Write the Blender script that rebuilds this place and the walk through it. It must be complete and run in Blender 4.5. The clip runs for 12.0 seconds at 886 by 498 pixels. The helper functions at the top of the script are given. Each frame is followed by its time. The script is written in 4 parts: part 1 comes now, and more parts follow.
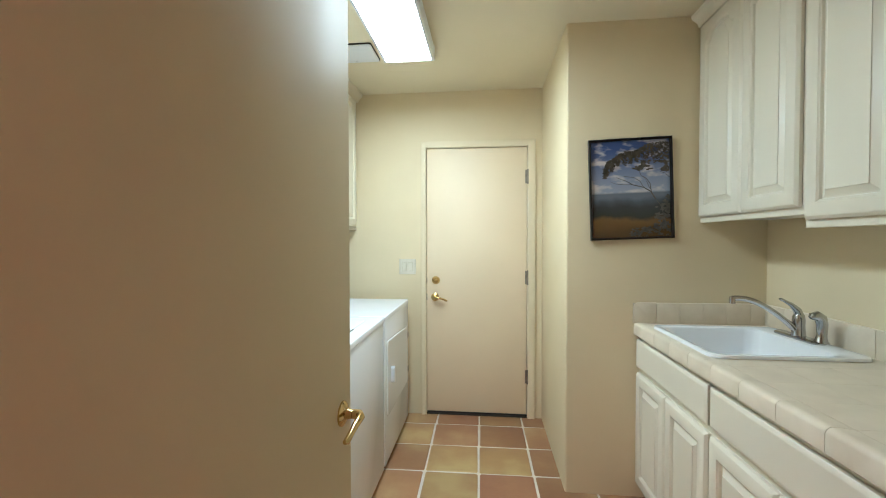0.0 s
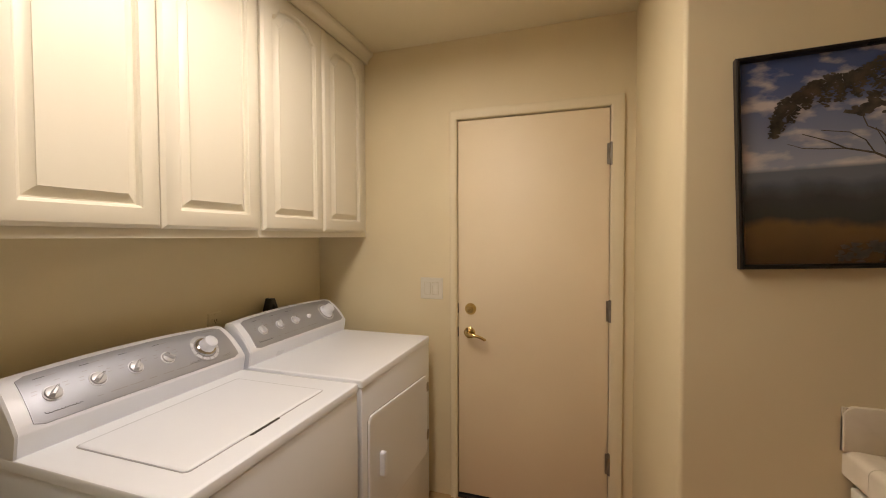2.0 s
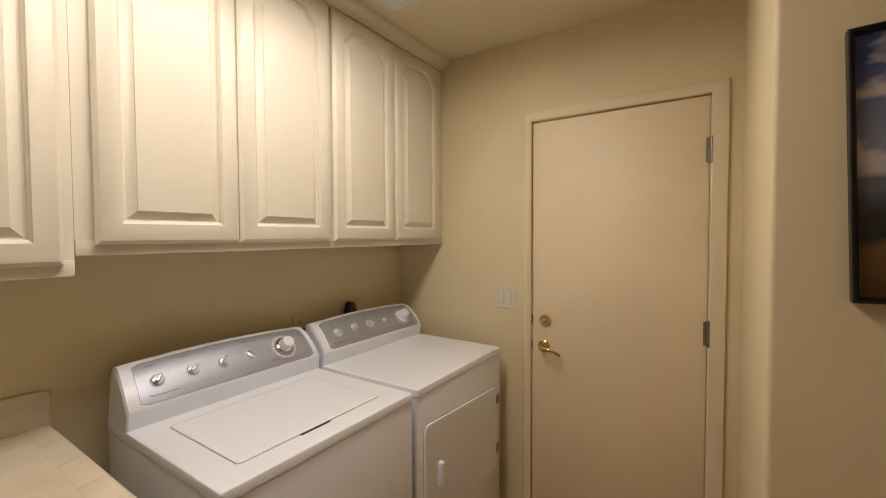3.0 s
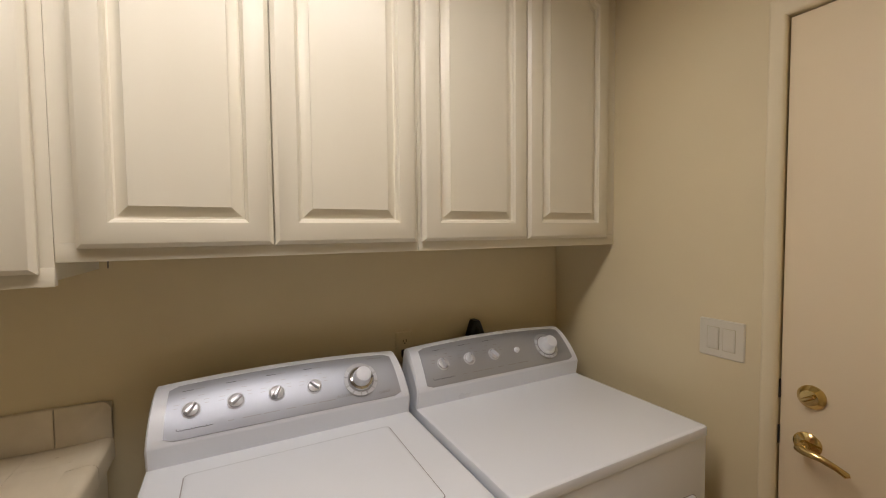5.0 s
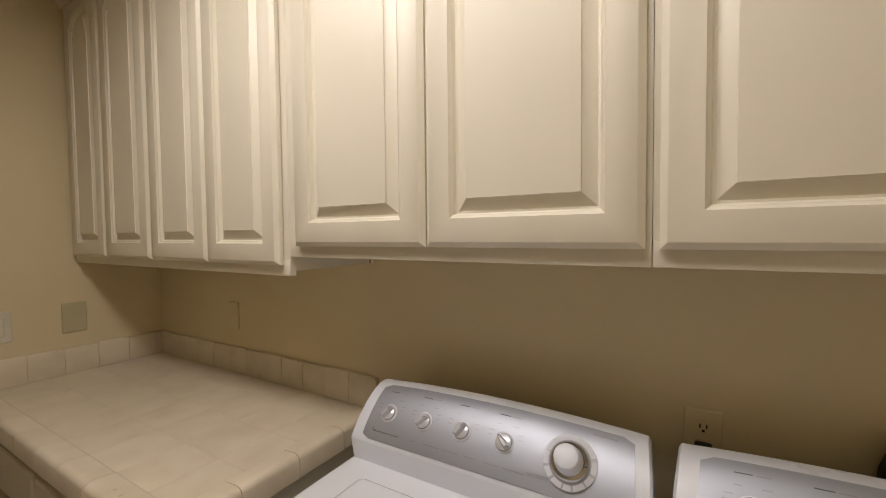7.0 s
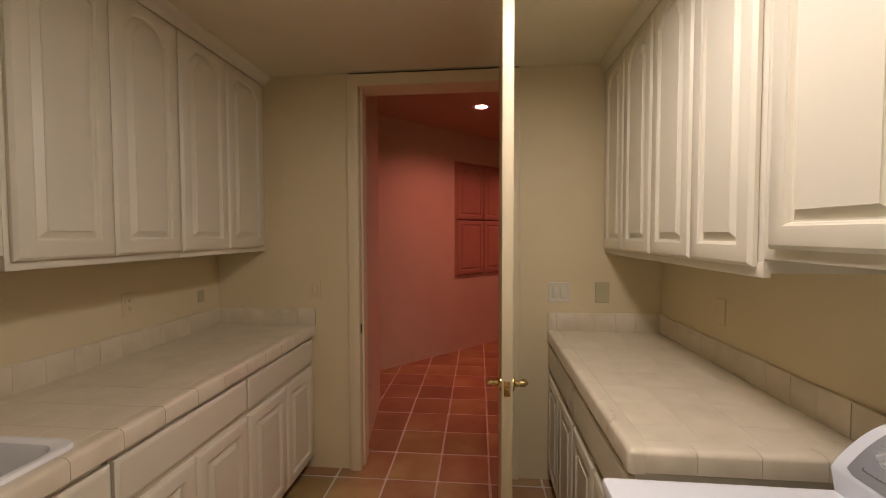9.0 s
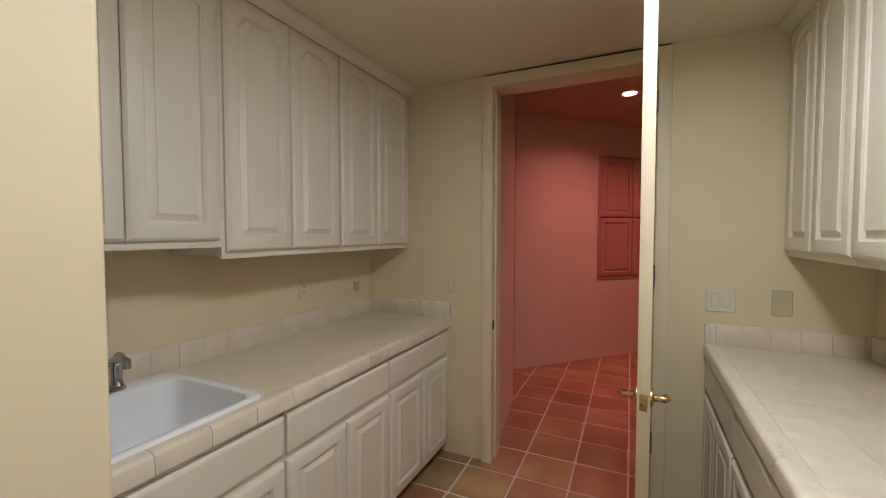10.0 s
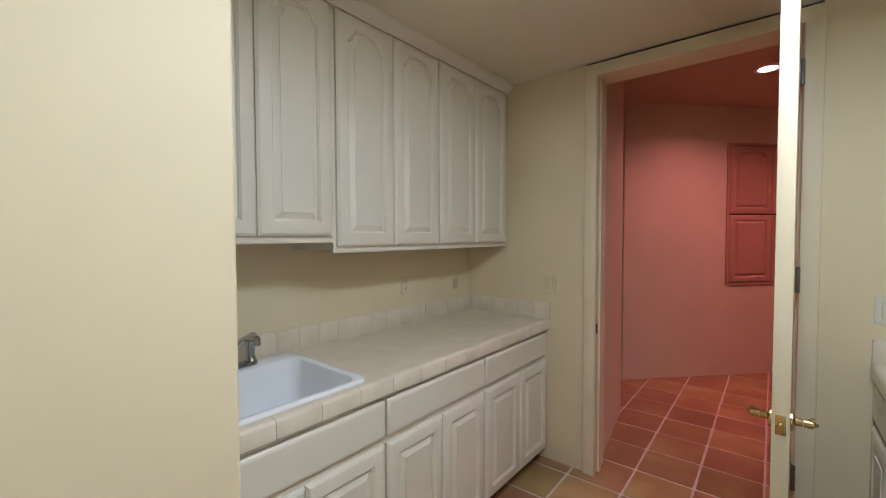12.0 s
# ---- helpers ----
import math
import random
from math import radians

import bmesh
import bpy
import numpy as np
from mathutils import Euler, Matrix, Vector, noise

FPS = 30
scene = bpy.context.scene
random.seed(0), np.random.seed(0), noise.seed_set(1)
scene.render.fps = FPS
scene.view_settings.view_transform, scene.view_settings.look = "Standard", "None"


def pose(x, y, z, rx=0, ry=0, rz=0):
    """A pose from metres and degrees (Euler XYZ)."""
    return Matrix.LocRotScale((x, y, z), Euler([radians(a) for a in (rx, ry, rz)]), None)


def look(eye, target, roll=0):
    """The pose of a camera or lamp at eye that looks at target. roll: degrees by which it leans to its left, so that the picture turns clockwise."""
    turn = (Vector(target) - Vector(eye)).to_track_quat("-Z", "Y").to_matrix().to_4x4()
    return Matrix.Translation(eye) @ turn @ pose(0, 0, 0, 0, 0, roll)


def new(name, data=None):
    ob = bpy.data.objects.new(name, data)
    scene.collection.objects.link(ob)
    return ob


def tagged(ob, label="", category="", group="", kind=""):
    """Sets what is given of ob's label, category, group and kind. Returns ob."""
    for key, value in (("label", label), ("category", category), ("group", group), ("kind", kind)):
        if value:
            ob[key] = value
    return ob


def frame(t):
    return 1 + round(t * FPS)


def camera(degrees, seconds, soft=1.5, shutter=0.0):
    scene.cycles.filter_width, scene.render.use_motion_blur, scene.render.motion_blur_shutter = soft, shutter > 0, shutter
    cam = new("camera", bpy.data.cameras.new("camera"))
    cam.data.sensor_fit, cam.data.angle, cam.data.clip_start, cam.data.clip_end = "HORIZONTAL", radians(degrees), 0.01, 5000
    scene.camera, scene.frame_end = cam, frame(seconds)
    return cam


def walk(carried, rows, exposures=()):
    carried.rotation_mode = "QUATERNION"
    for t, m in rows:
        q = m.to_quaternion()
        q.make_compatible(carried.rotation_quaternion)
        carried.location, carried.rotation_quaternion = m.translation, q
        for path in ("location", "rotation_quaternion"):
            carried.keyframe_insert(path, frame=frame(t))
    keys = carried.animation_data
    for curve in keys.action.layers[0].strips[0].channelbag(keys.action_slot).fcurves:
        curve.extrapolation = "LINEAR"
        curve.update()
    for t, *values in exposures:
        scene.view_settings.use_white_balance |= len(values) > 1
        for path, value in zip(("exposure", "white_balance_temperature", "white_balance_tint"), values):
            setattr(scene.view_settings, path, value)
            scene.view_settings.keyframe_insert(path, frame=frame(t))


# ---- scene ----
cam = camera(94.9, 12.0, soft=1.0)
PATH = [
    (0, (0.071, 0.095, 1.346), (-0.134, 2.085, 1.304), -0.1),
    (0.5, (0.11, 0.38, 1.36), (-0.126, 2.365, 1.309), -0.1),
    (1, (0.152, 0.664, 1.378), (-0.152, 2.64, 1.321), -0.1),
    (1.5, (0.172, 0.929, 1.405), (-0.256, 2.881, 1.347), -0.2),
    (2, (0.236, 1.088, 1.427), (-0.389, 2.987, 1.368), -0.2),
    (2.5, (0.343, 1.184, 1.459), (-0.517, 2.988, 1.399), -0.2),
    (3, (0.395, 1.201, 1.475), (-0.706, 2.869, 1.41), -0.2),
    (3.5, (0.382, 1.248, 1.475), (-0.929, 2.757, 1.399), -0.2),
    (3.7, (0.344, 1.295, 1.459), (-1.033, 2.744, 1.384), -0.2),
    (5.3, (0.132, 1.98, 1.489), (-1.721, 2.725, 1.381), -0.3),
    (5.5, (0.088, 2.044, 1.489), (-1.815, 2.648, 1.368), -0.1),
    (6, (-0.08, 2.188, 1.479), (-2.07, 2.35, 1.376), -0.3),
    (6.5, (-0.199, 2.3, 1.492), (-2.155, 1.896, 1.383), -0.5),
    (7, (-0.242, 2.397, 1.481), (-1.962, 1.38, 1.407), -0.6),
    (7.5, (-0.193, 2.475, 1.462), (-1.492, 0.955, 1.405), -0.0),
    (7.7, (-0.169, 2.515, 1.473), (-1.265, 0.844, 1.404), -0.5),
    (9.3, (-0.229, 2.661, 1.494), (0.192, 0.708, 1.419), -0.0),
    (9.5, (-0.241, 2.659, 1.488), (0.314, 0.739, 1.414), -0.1),
    (10, (-0.272, 2.657, 1.488), (0.584, 0.851, 1.409), -0.0),
    (10.5, (-0.305, 2.655, 1.477), (0.774, 0.973, 1.395), -0.1),
    (11, (-0.312, 2.655, 1.466), (0.913, 1.076, 1.388), -0.2),
    (11.5, (-0.321, 2.66, 1.464), (0.974, 1.138, 1.388), -0.2),
    (12, (-0.293, 2.643, 1.46), (0.981, 1.103, 1.395), -0.2),
]
EXPOSURES = [(0.0, 1.27, 4850, -3), (0.6, 1.1, 5150, -1), (1.0, 0.83, 6450, 12), (1.5, 0.50, 7000, 20), (2.5, 0.24, 7000, 20), (3.5, -0.01, 6650, 18), (5.5, -0.14, 6400, 18), (6.5, -0.15, 6430, 18), (7.5, -0.02, 6550, 19), (9.5, 0.29, 6620, 22), (10.0, 0.52, 5560, 13), (10.5, 0.7, 5130, 10), (12.0, 0.78, 5000, 9)]
walk(cam, [(t, look(eye, target, roll)) for t, eye, target, roll in PATH], EXPOSURES)

# ---- world and light ----
world = bpy.data.worlds.new("world")
scene.world = world
world.use_nodes = True
world.node_tree.nodes["Background"].inputs[0].default_value = (0.02, 0.02, 0.02, 1)
TUBE_LIGHT, HALL_LIGHT = 15.6, 700.0


# ---- materials ----
def base_material(name, rough=0.5, metal=0.0):
    m = bpy.data.materials.new(name)
    m.use_nodes = True
    b = m.node_tree.nodes["Principled BSDF"]
    b.inputs["Roughness"].default_value = rough
    b.inputs["Metallic"].default_value = metal
    return m, m.node_tree.nodes, m.node_tree.links, b


def surface(name, dark, light, rough=0.5, metal=0.0, scale=6.0, grain=120.0, bump=0.05, depth=0.002,
            rough_var=0.1, coat=0.0, per_object=0.0, stretch=(1, 1, 1), blotch=None, spread=(0.3, 0.7), hue=0.0):
    """Two scales of noise between two colours, with a fine relief and uneven gloss."""
    m, n, l, b = base_material(name, rough, metal)
    tc = n.new("ShaderNodeTexCoord")
    mp = n.new("ShaderNodeMapping")
    mp.inputs["Scale"].default_value = stretch
    l.new(tc.outputs["Object"], mp.inputs["Vector"])
    vec = mp.outputs["Vector"]
    info = n.new("ShaderNodeObjectInfo")
    if per_object:
        add = n.new("ShaderNodeVectorMath")
        add.operation = "MULTIPLY_ADD"
        add.inputs[1].default_value = (1, 1, 1)
        l.new(vec, add.inputs[0])
        sc = n.new("ShaderNodeVectorMath")
        sc.operation = "SCALE"
        sc.inputs[0].default_value = (31.0, 17.0, 9.0)
        l.new(info.outputs["Random"], sc.inputs["Scale"])
        l.new(sc.outputs[0], add.inputs[2])
        vec = add.outputs[0]
    big = n.new("ShaderNodeTexNoise")
    big.inputs["Scale"].default_value = scale
    big.inputs["Detail"].default_value = 5
    l.new(vec, big.inputs["Vector"])
    ramp = n.new("ShaderNodeValToRGB")
    ramp.color_ramp.elements[0].position, ramp.color_ramp.elements[1].position = spread
    ramp.color_ramp.elements[0].color = (*dark, 1)
    ramp.color_ramp.elements[1].color = (*light, 1)
    if blotch:
        e = ramp.color_ramp.elements.new(0.5)
        e.color = (*blotch, 1)
    l.new(big.outputs["Fac"], ramp.inputs["Fac"])
    colour = ramp.outputs["Color"]
    if per_object:
        hsv = n.new("ShaderNodeHueSaturation")
        mr = n.new("ShaderNodeMapRange")
        mr.inputs["To Min"].default_value, mr.inputs["To Max"].default_value = 1 - per_object, 1 + per_object
        l.new(info.outputs["Random"], mr.inputs["Value"])
        l.new(mr.outputs[0], hsv.inputs["Value"])
        if hue:
            mul = n.new("ShaderNodeMath")
            mul.operation = "MULTIPLY"
            mul.inputs[1].default_value = 7.3
            l.new(info.outputs["Random"], mul.inputs[0])
            fr = n.new("ShaderNodeMath")
            fr.operation = "FRACT"
            l.new(mul.outputs[0], fr.inputs[0])
            hr = n.new("ShaderNodeMapRange")
            hr.inputs["To Min"].default_value, hr.inputs["To Max"].default_value = 0.5 - hue, 0.5 + hue
            l.new(fr.outputs[0], hr.inputs["Value"])
            l.new(hr.outputs[0], hsv.inputs["Hue"])
        l.new(colour, hsv.inputs["Color"])
        colour = hsv.outputs["Color"]
    l.new(colour, b.inputs["Base Color"])
    fine = n.new("ShaderNodeTexNoise")
    fine.inputs["Scale"].default_value = grain
    fine.inputs["Detail"].default_value = 3
    l.new(vec, fine.inputs["Vector"])
    bp = n.new("ShaderNodeBump")
    bp.inputs["Strength"].default_value = bump
    bp.inputs["Distance"].default_value = depth
    l.new(fine.outputs["Fac"], bp.inputs["Height"])
    l.new(bp.outputs["Normal"], b.inputs["Normal"])
    rr = n.new("ShaderNodeMapRange")
    rr.inputs["To Min"].default_value = max(0.02, rough - rough_var)
    rr.inputs["To Max"].default_value = rough + rough_var
    l.new(big.outputs["Fac"], rr.inputs["Value"])
    l.new(rr.outputs[0], b.inputs["Roughness"])
    b.inputs["Coat Weight"].default_value = coat
    return m


def glowing(name, colour, strength):
    m, n, l, b = base_material(name, 0.4)
    b.inputs["Base Color"].default_value = (0.9, 0.9, 0.9, 1)
    b.inputs["Emission Color"].default_value = (*colour, 1)
    b.inputs["Emission Strength"].default_value = strength
    return m


WALL = surface("cream_wall_paint", (0.680, 0.580, 0.374), (0.718, 0.618, 0.403), 0.6, scale=2.5, grain=160, bump=0.05, depth=0.003)
CEIL = surface("cream_ceiling_paint", (0.725, 0.655, 0.480), (0.765, 0.695, 0.515), 0.75, scale=2.0, grain=140, bump=0.15, depth=0.003)
CAB = surface("white_cabinet_paint", (0.719, 0.672, 0.545), (0.757, 0.710, 0.583), 0.36, scale=3.5, grain=40, bump=0.025, depth=0.001, stretch=(1, 1, 0.25))
# open leaf's cream, darkened against the far door's to put its shade in
DOORP = surface("shaded_cream_door_paint", (0.60, 0.512, 0.332), (0.635, 0.546, 0.360), 0.58, scale=2.0, grain=90, bump=0.05, depth=0.001)
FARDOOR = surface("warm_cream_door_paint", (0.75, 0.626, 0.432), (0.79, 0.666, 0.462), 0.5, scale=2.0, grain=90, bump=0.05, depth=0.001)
TRIMP = surface("cream_trim_paint", (0.70, 0.61, 0.415), (0.74, 0.65, 0.45), 0.48, scale=3.0, grain=70, bump=0.05, depth=0.001)
SALT = surface("terracotta_tile", (0.275, 0.148, 0.068), (0.405, 0.285, 0.128), 0.42, scale=2.6, grain=45, bump=0.25, depth=0.003,
               per_object=0.14, blotch=(0.33, 0.196, 0.086), rough_var=0.14, spread=(0.34, 0.64), hue=0.016)
GROUT = surface("floor_grout", (0.56, 0.51, 0.44), (0.68, 0.63, 0.56), 0.85, scale=9, grain=200, bump=0.3)
STONE = surface("beige_counter_tile", (0.64, 0.56, 0.425), (0.75, 0.67, 0.53), 0.32, scale=9, grain=60, bump=0.1, depth=0.001,
                per_object=0.02, blotch=(0.70, 0.62, 0.48), rough_var=0.1)
CGROUT = surface("counter_grout", (0.55, 0.48, 0.36), (0.61, 0.54, 0.42), 0.8, scale=12, grain=200, bump=0.2)
ENAMEL = surface("white_appliance_enamel", (0.78, 0.81, 0.86), (0.81, 0.84, 0.89), 0.13, scale=2.0, grain=220, bump=0.03, depth=0.0005, rough_var=0.05)
PLASTIC = surface("white_plastic", (0.72, 0.75, 0.81), (0.75, 0.78, 0.84), 0.3, scale=5, grain=100, bump=0.02)
PORCELAIN = surface("white_porcelain", (0.82, 0.83, 0.84), (0.86, 0.87, 0.88), 0.12, scale=3, grain=30, bump=0.02, rough_var=0.04)
SILVER = surface("silver_console_panel", (0.39, 0.41, 0.46), (0.44, 0.465, 0.52), 0.47, metal=0.72, scale=3, grain=300, bump=0.03, depth=0.0004, rough_var=0.05)
SILVER2 = surface("silver_print", (0.46, 0.475, 0.50), (0.51, 0.525, 0.55), 0.45, metal=0.2, scale=30, grain=200)
PALE = surface("pale_print", (0.58, 0.60, 0.64), (0.62, 0.64, 0.68), 0.5, scale=20)
DARKPRINT = surface("dark_print", (0.10, 0.10, 0.11), (0.14, 0.14, 0.15), 0.5, scale=20)
GREYPRINT = surface("grey_print", (0.30, 0.30, 0.31), (0.34, 0.34, 0.35), 0.5, scale=20)
KNOBS = surface("satin_silver_knob", (0.60, 0.61, 0.64), (0.68, 0.69, 0.72), 0.26, metal=0.3, scale=8, grain=80, bump=0.02, rough_var=0.05)
CHROME = surface("chrome", (0.44, 0.44, 0.45), (0.54, 0.54, 0.55), 0.14, metal=1.0, scale=8, grain=80, bump=0.02, rough_var=0.05)
BRASS = surface("polished_brass", (0.60, 0.455, 0.19), (0.69, 0.53, 0.24), 0.18, metal=1.0, scale=20, grain=80, bump=0.04, rough_var=0.07)
STEEL = surface("dull_hinge_steel", (0.20, 0.18, 0.15), (0.31, 0.28, 0.23), 0.42, metal=0.9, scale=25, grain=120)
BLACK = surface("black_plastic", (0.006, 0.006, 0.006), (0.012, 0.0115, 0.011), 0.36, scale=15)
# near-black: dark metal and rubber, and the shade painted into recesses
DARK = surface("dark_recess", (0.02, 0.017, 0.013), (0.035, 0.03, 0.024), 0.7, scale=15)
FRAMEP = surface("black_picture_frame", (0.008, 0.006, 0.005), (0.013, 0.010, 0.008), 0.3, scale=15)
FRAMEP.node_tree.nodes["Principled BSDF"].inputs["Specular IOR Level"].default_value = 0.25
PLATE = surface("ivory_wall_plate", (0.64, 0.60, 0.49), (0.68, 0.64, 0.53), 0.35, scale=10, grain=100, bump=0.02)
PAINTED = surface("cream_plate_paint", (0.675, 0.578, 0.376), (0.715, 0.616, 0.404), 0.5, scale=10, grain=100, bump=0.02)
TAN = surface("tan_wall_plate", (0.47, 0.42, 0.26), (0.52, 0.465, 0.295), 0.4, scale=10, grain=100, bump=0.02)
# hall walls and ceiling are beige and tan; the tinted bulbs redden them
HALLP = surface("warm_hall_wall_paint", (0.62, 0.565, 0.425), (0.67, 0.61, 0.46), 0.6, scale=2.0, grain=120, bump=0.15, depth=0.003)
HALLC = surface("warm_hall_ceiling_paint", (0.52, 0.37, 0.27), (0.56, 0.40, 0.295), 0.7, scale=2.0, grain=120, bump=0.1)
REDCAB = surface("red_cabinet_paint", (0.41, 0.25, 0.18), (0.45, 0.275, 0.20), 0.45, scale=3, grain=60, bump=0.06)
TUBE = glowing("lamp_diffuser", (1.0, 0.95, 0.86), TUBE_LIGHT)
# bulb colour pushed to red so that the whole hall turns red
HALLGLOW = glowing("downlight_bulb", (1.0, 0.258, 0.195), HALL_LIGHT)


# ---- builders ----
def thing(name, m, label, category, group="", kind=""):
    ob = new(name)
    ob.empty_display_size = 0.1
    ob.matrix_world = m
    return tagged(ob, label, category, group, kind)


def mesh_of(name, bm, mat, smooth=True):
    bmesh.ops.recalc_face_normals(bm, faces=bm.faces[:])
    me = bpy.data.meshes.new(name)
    bm.to_mesh(me)
    bm.free()
    me.materials.append(mat)
    if smooth:
        me.polygons.foreach_set("use_smooth", [True] * len(me.polygons))
        me.set_sharp_from_angle(angle=radians(32))
    return me


def part(name, bm, mat, parent, label="", m=None):
    me = bm if isinstance(bm, bpy.types.Mesh) else mesh_of(name, bm, mat)
    ob = new(name, me)
    ob.parent = parent
    if m is not None:
        ob.matrix_basis = m
    return tagged(ob, label)


def structure(name, bm, mat, label, category):
    return tagged(new(name, mesh_of(name, bm, mat)), label, category, kind="structure")


def box(bm, x0, x1, y0, y1, z0, z1, bevel=0.0, seg=2):
    vs = [bm.verts.new((x, y, z)) for x in (x0, x1) for y in (y0, y1) for z in (z0, z1)]
    fs = [bm.faces.new([vs[i] for i in q]) for q in
          ((0, 1, 3, 2), (4, 6, 7, 5), (0, 4, 5, 1), (2, 3, 7, 6), (0, 2, 6, 4), (1, 5, 7, 3))]
    if bevel > 0:
        es = list({e for f in fs for e in f.edges})
        bmesh.ops.bevel(bm, geom=es, offset=bevel, segments=seg, profile=0.5, affect="EDGES")
    return bm


def one_box(*a, **k):
    return box(bmesh.new(), *a, **k)


def loft(loops, closed=True, cap=(True, True)):
    """A skin over loops of equal length."""
    bm = bmesh.new()
    rows = [[bm.verts.new(p) for p in lp] for lp in loops]
    n = len(rows[0])
    for a, b in zip(rows, rows[1:]):
        for i in range(n if closed else n - 1):
            j = (i + 1) % n
            try:
                bm.faces.new((a[i], a[j], b[j], b[i]))
            except ValueError:
                pass
    if cap[0]:
        bm.faces.new(rows[0])
    if cap[1]:
        bm.faces.new(rows[-1])
    return bm


def ring(r, z, n=24, cx=0.0, cy=0.0, sx=1.0, sy=1.0):
    return [(cx + sx * r * math.cos(2 * math.pi * i / n), cy + sy * r * math.sin(2 * math.pi * i / n), z) for i in range(n)]


def turned(profile, n=24):
    """A turned body round z from rows of radius, height."""
    return loft([ring(r, z, n) for r, z in profile])


def tube_along(points, radii, n=14):
    pts = [Vector(p) for p in points]
    loops = []
    side = None
    for i, p in enumerate(pts):
        d = (pts[min(i + 1, len(pts) - 1)] - pts[max(i - 1, 0)]).normalized()
        ref = side if side is not None else (Vector((0, 0, 1)) if abs(d.z) < 0.9 else Vector((0, 1, 0)))
        u = (ref - d * ref.dot(d)).normalized()
        side = u
        v = d.cross(u)
        r = radii[i] if isinstance(radii, (list, tuple)) else radii
        loops.append([p + u * (r * math.cos(2 * math.pi * k / n)) + v * (r * math.sin(2 * math.pi * k / n)) for k in range(n)])
    return loft(loops)


def rounded(x0, x1, y0, y1, r, z, n=6):
    out = []
    for cx, cy, a in ((x1 - r, y1 - r, 0), (x0 + r, y1 - r, 90), (x0 + r, y0 + r, 180), (x1 - r, y0 + r, 270)):
        for k in range(n + 1):
            t = radians(a + 90 * k / n)
            out.append((cx + r * math.cos(t), cy + r * math.sin(t), z))
    return out


def panel_loop(w, h, stile, bottom, top, rise, d, n=26):
    """An inner panel's outline in u, v: square below, cathedral arch above (rise 0: square)."""
    u0, u1, v0 = stile + d, w - stile - d, bottom + d
    v1 = h - top - rise - d
    out = [(u0, v0), (u1, v0)]
    for k in range(n + 1):
        s = 1 - 2 * k / n
        a = 1 - abs(s)
        q = min(1.0, max(0.0, (a - 0.09) / 0.34))
        f = 0.62 * q * q * (3 - 2 * q) + 0.38 * math.sin(math.pi / 2 * a)
        out.append(((u0 + u1) / 2 + s * (u1 - u0) / 2, v1 + rise * f))
    return out


def outer_loop(w, h, d, n=26):
    out = [(d, d), (w - d, d)]
    for k in range(n + 1):
        out.append((w - d - (w - 2 * d) * k / n, h - d))
    return out


def panel_door(w, h, thick=0.02, stile=0.055, bottom=0.055, top=0.05, rise=0.0, bevel=0.036):
    """A raised-panel door: x across, z up, front at y = thick."""
    rows = [(outer_loop(w, h, 0.0), 0.0), (outer_loop(w, h, 0.0), thick - 0.010), (outer_loop(w, h, 0.002), thick - 0.008), (outer_loop(w, h, 0.0095), thick - 0.0008), (outer_loop(w, h, 0.011), thick)]
    for d, z in ((0.0, 0.0), (0.002, -0.003), (0.006, -0.005), (0.009, -0.0140), (0.013, -0.0150), (0.022, -0.0105), (bevel - 0.001, -0.0025), (bevel, 0.0), (bevel + 0.005, 0.0)):
        rows.append((panel_loop(w, h, stile, bottom, top, rise, d), thick + z))
    return loft([[(u, y, v) for u, v in lp] for lp, y in rows])


def sweep(profile, start, end):
    """A moulding: rows of (out, z) swept straight from start to end; out is to the left of the way."""
    s, e = Vector(start), Vector(end)
    d = (e - s).normalized()
    left = Vector((-d.y, d.x, 0))
    return loft([[s + left * o + Vector((0, 0, z)) for o, z in profile], [e + left * o + Vector((0, 0, z)) for o, z in profile]])


WEST, EAST, NORTH, SOUTH = -90, 90, 180, 0

# ---- plan ----
XW, XE, YS, YN, ZC = -1.25, 1.484, 0.19, 3.2, 2.478
XJ, YJ = 0.497, 2.297
HALL_Z = 2.77

# ---- the setting ----
structure("floor", one_box(-3.2, 3.2, -5.2, 3.5, -0.12, -0.0028), GROUT, "sand-coloured grout bed under the floor tiles", "floor")
structure("ceiling", one_box(XW - 0.15, XE + 0.15, YS - 0.15, YN + 0.15, ZC, ZC + 0.1), CEIL, "smooth cream painted ceiling", "ceiling")
structure("wall_west", one_box(XW - 0.15, XW, YS - 0.15, YN + 0.15, -0.05, ZC), WALL, "cream painted wall behind washer and dryer", "wall")
structure("wall_east", one_box(XE, XE + 0.15, YS - 0.15, YJ + 0.1, -0.05, ZC), WALL, "cream painted wall behind the sink counter", "wall")

DX0, DX1, DZ1 = -0.378, 0.389, 2.05
bm = bmesh.new()
box(bm, XW, DX0 - 0.012, YN, YN + 0.15, -0.05, ZC)
box(bm, DX1 + 0.012, XJ + 0.02, YN, YN + 0.15, -0.05, ZC)
box(bm, DX0 - 0.012, DX1 + 0.012, YN, YN + 0.15, DZ1 + 0.012, ZC)
structure("wall_north", bm, WALL, "cream painted wall around the flush door", "wall")

# the boxed-out corner with rounded plaster arris
r = 0.012
loop = [(XJ, YN + 0.15), (XJ, YJ + r)]
for k in range(1, 7):
    a = radians(180 + 90 * k / 6)
    loop.append((XJ + r + r * math.cos(a), YJ + r + r * math.sin(a)))
loop += [(XE + 0.15, YJ), (XE + 0.15, YN + 0.15)]
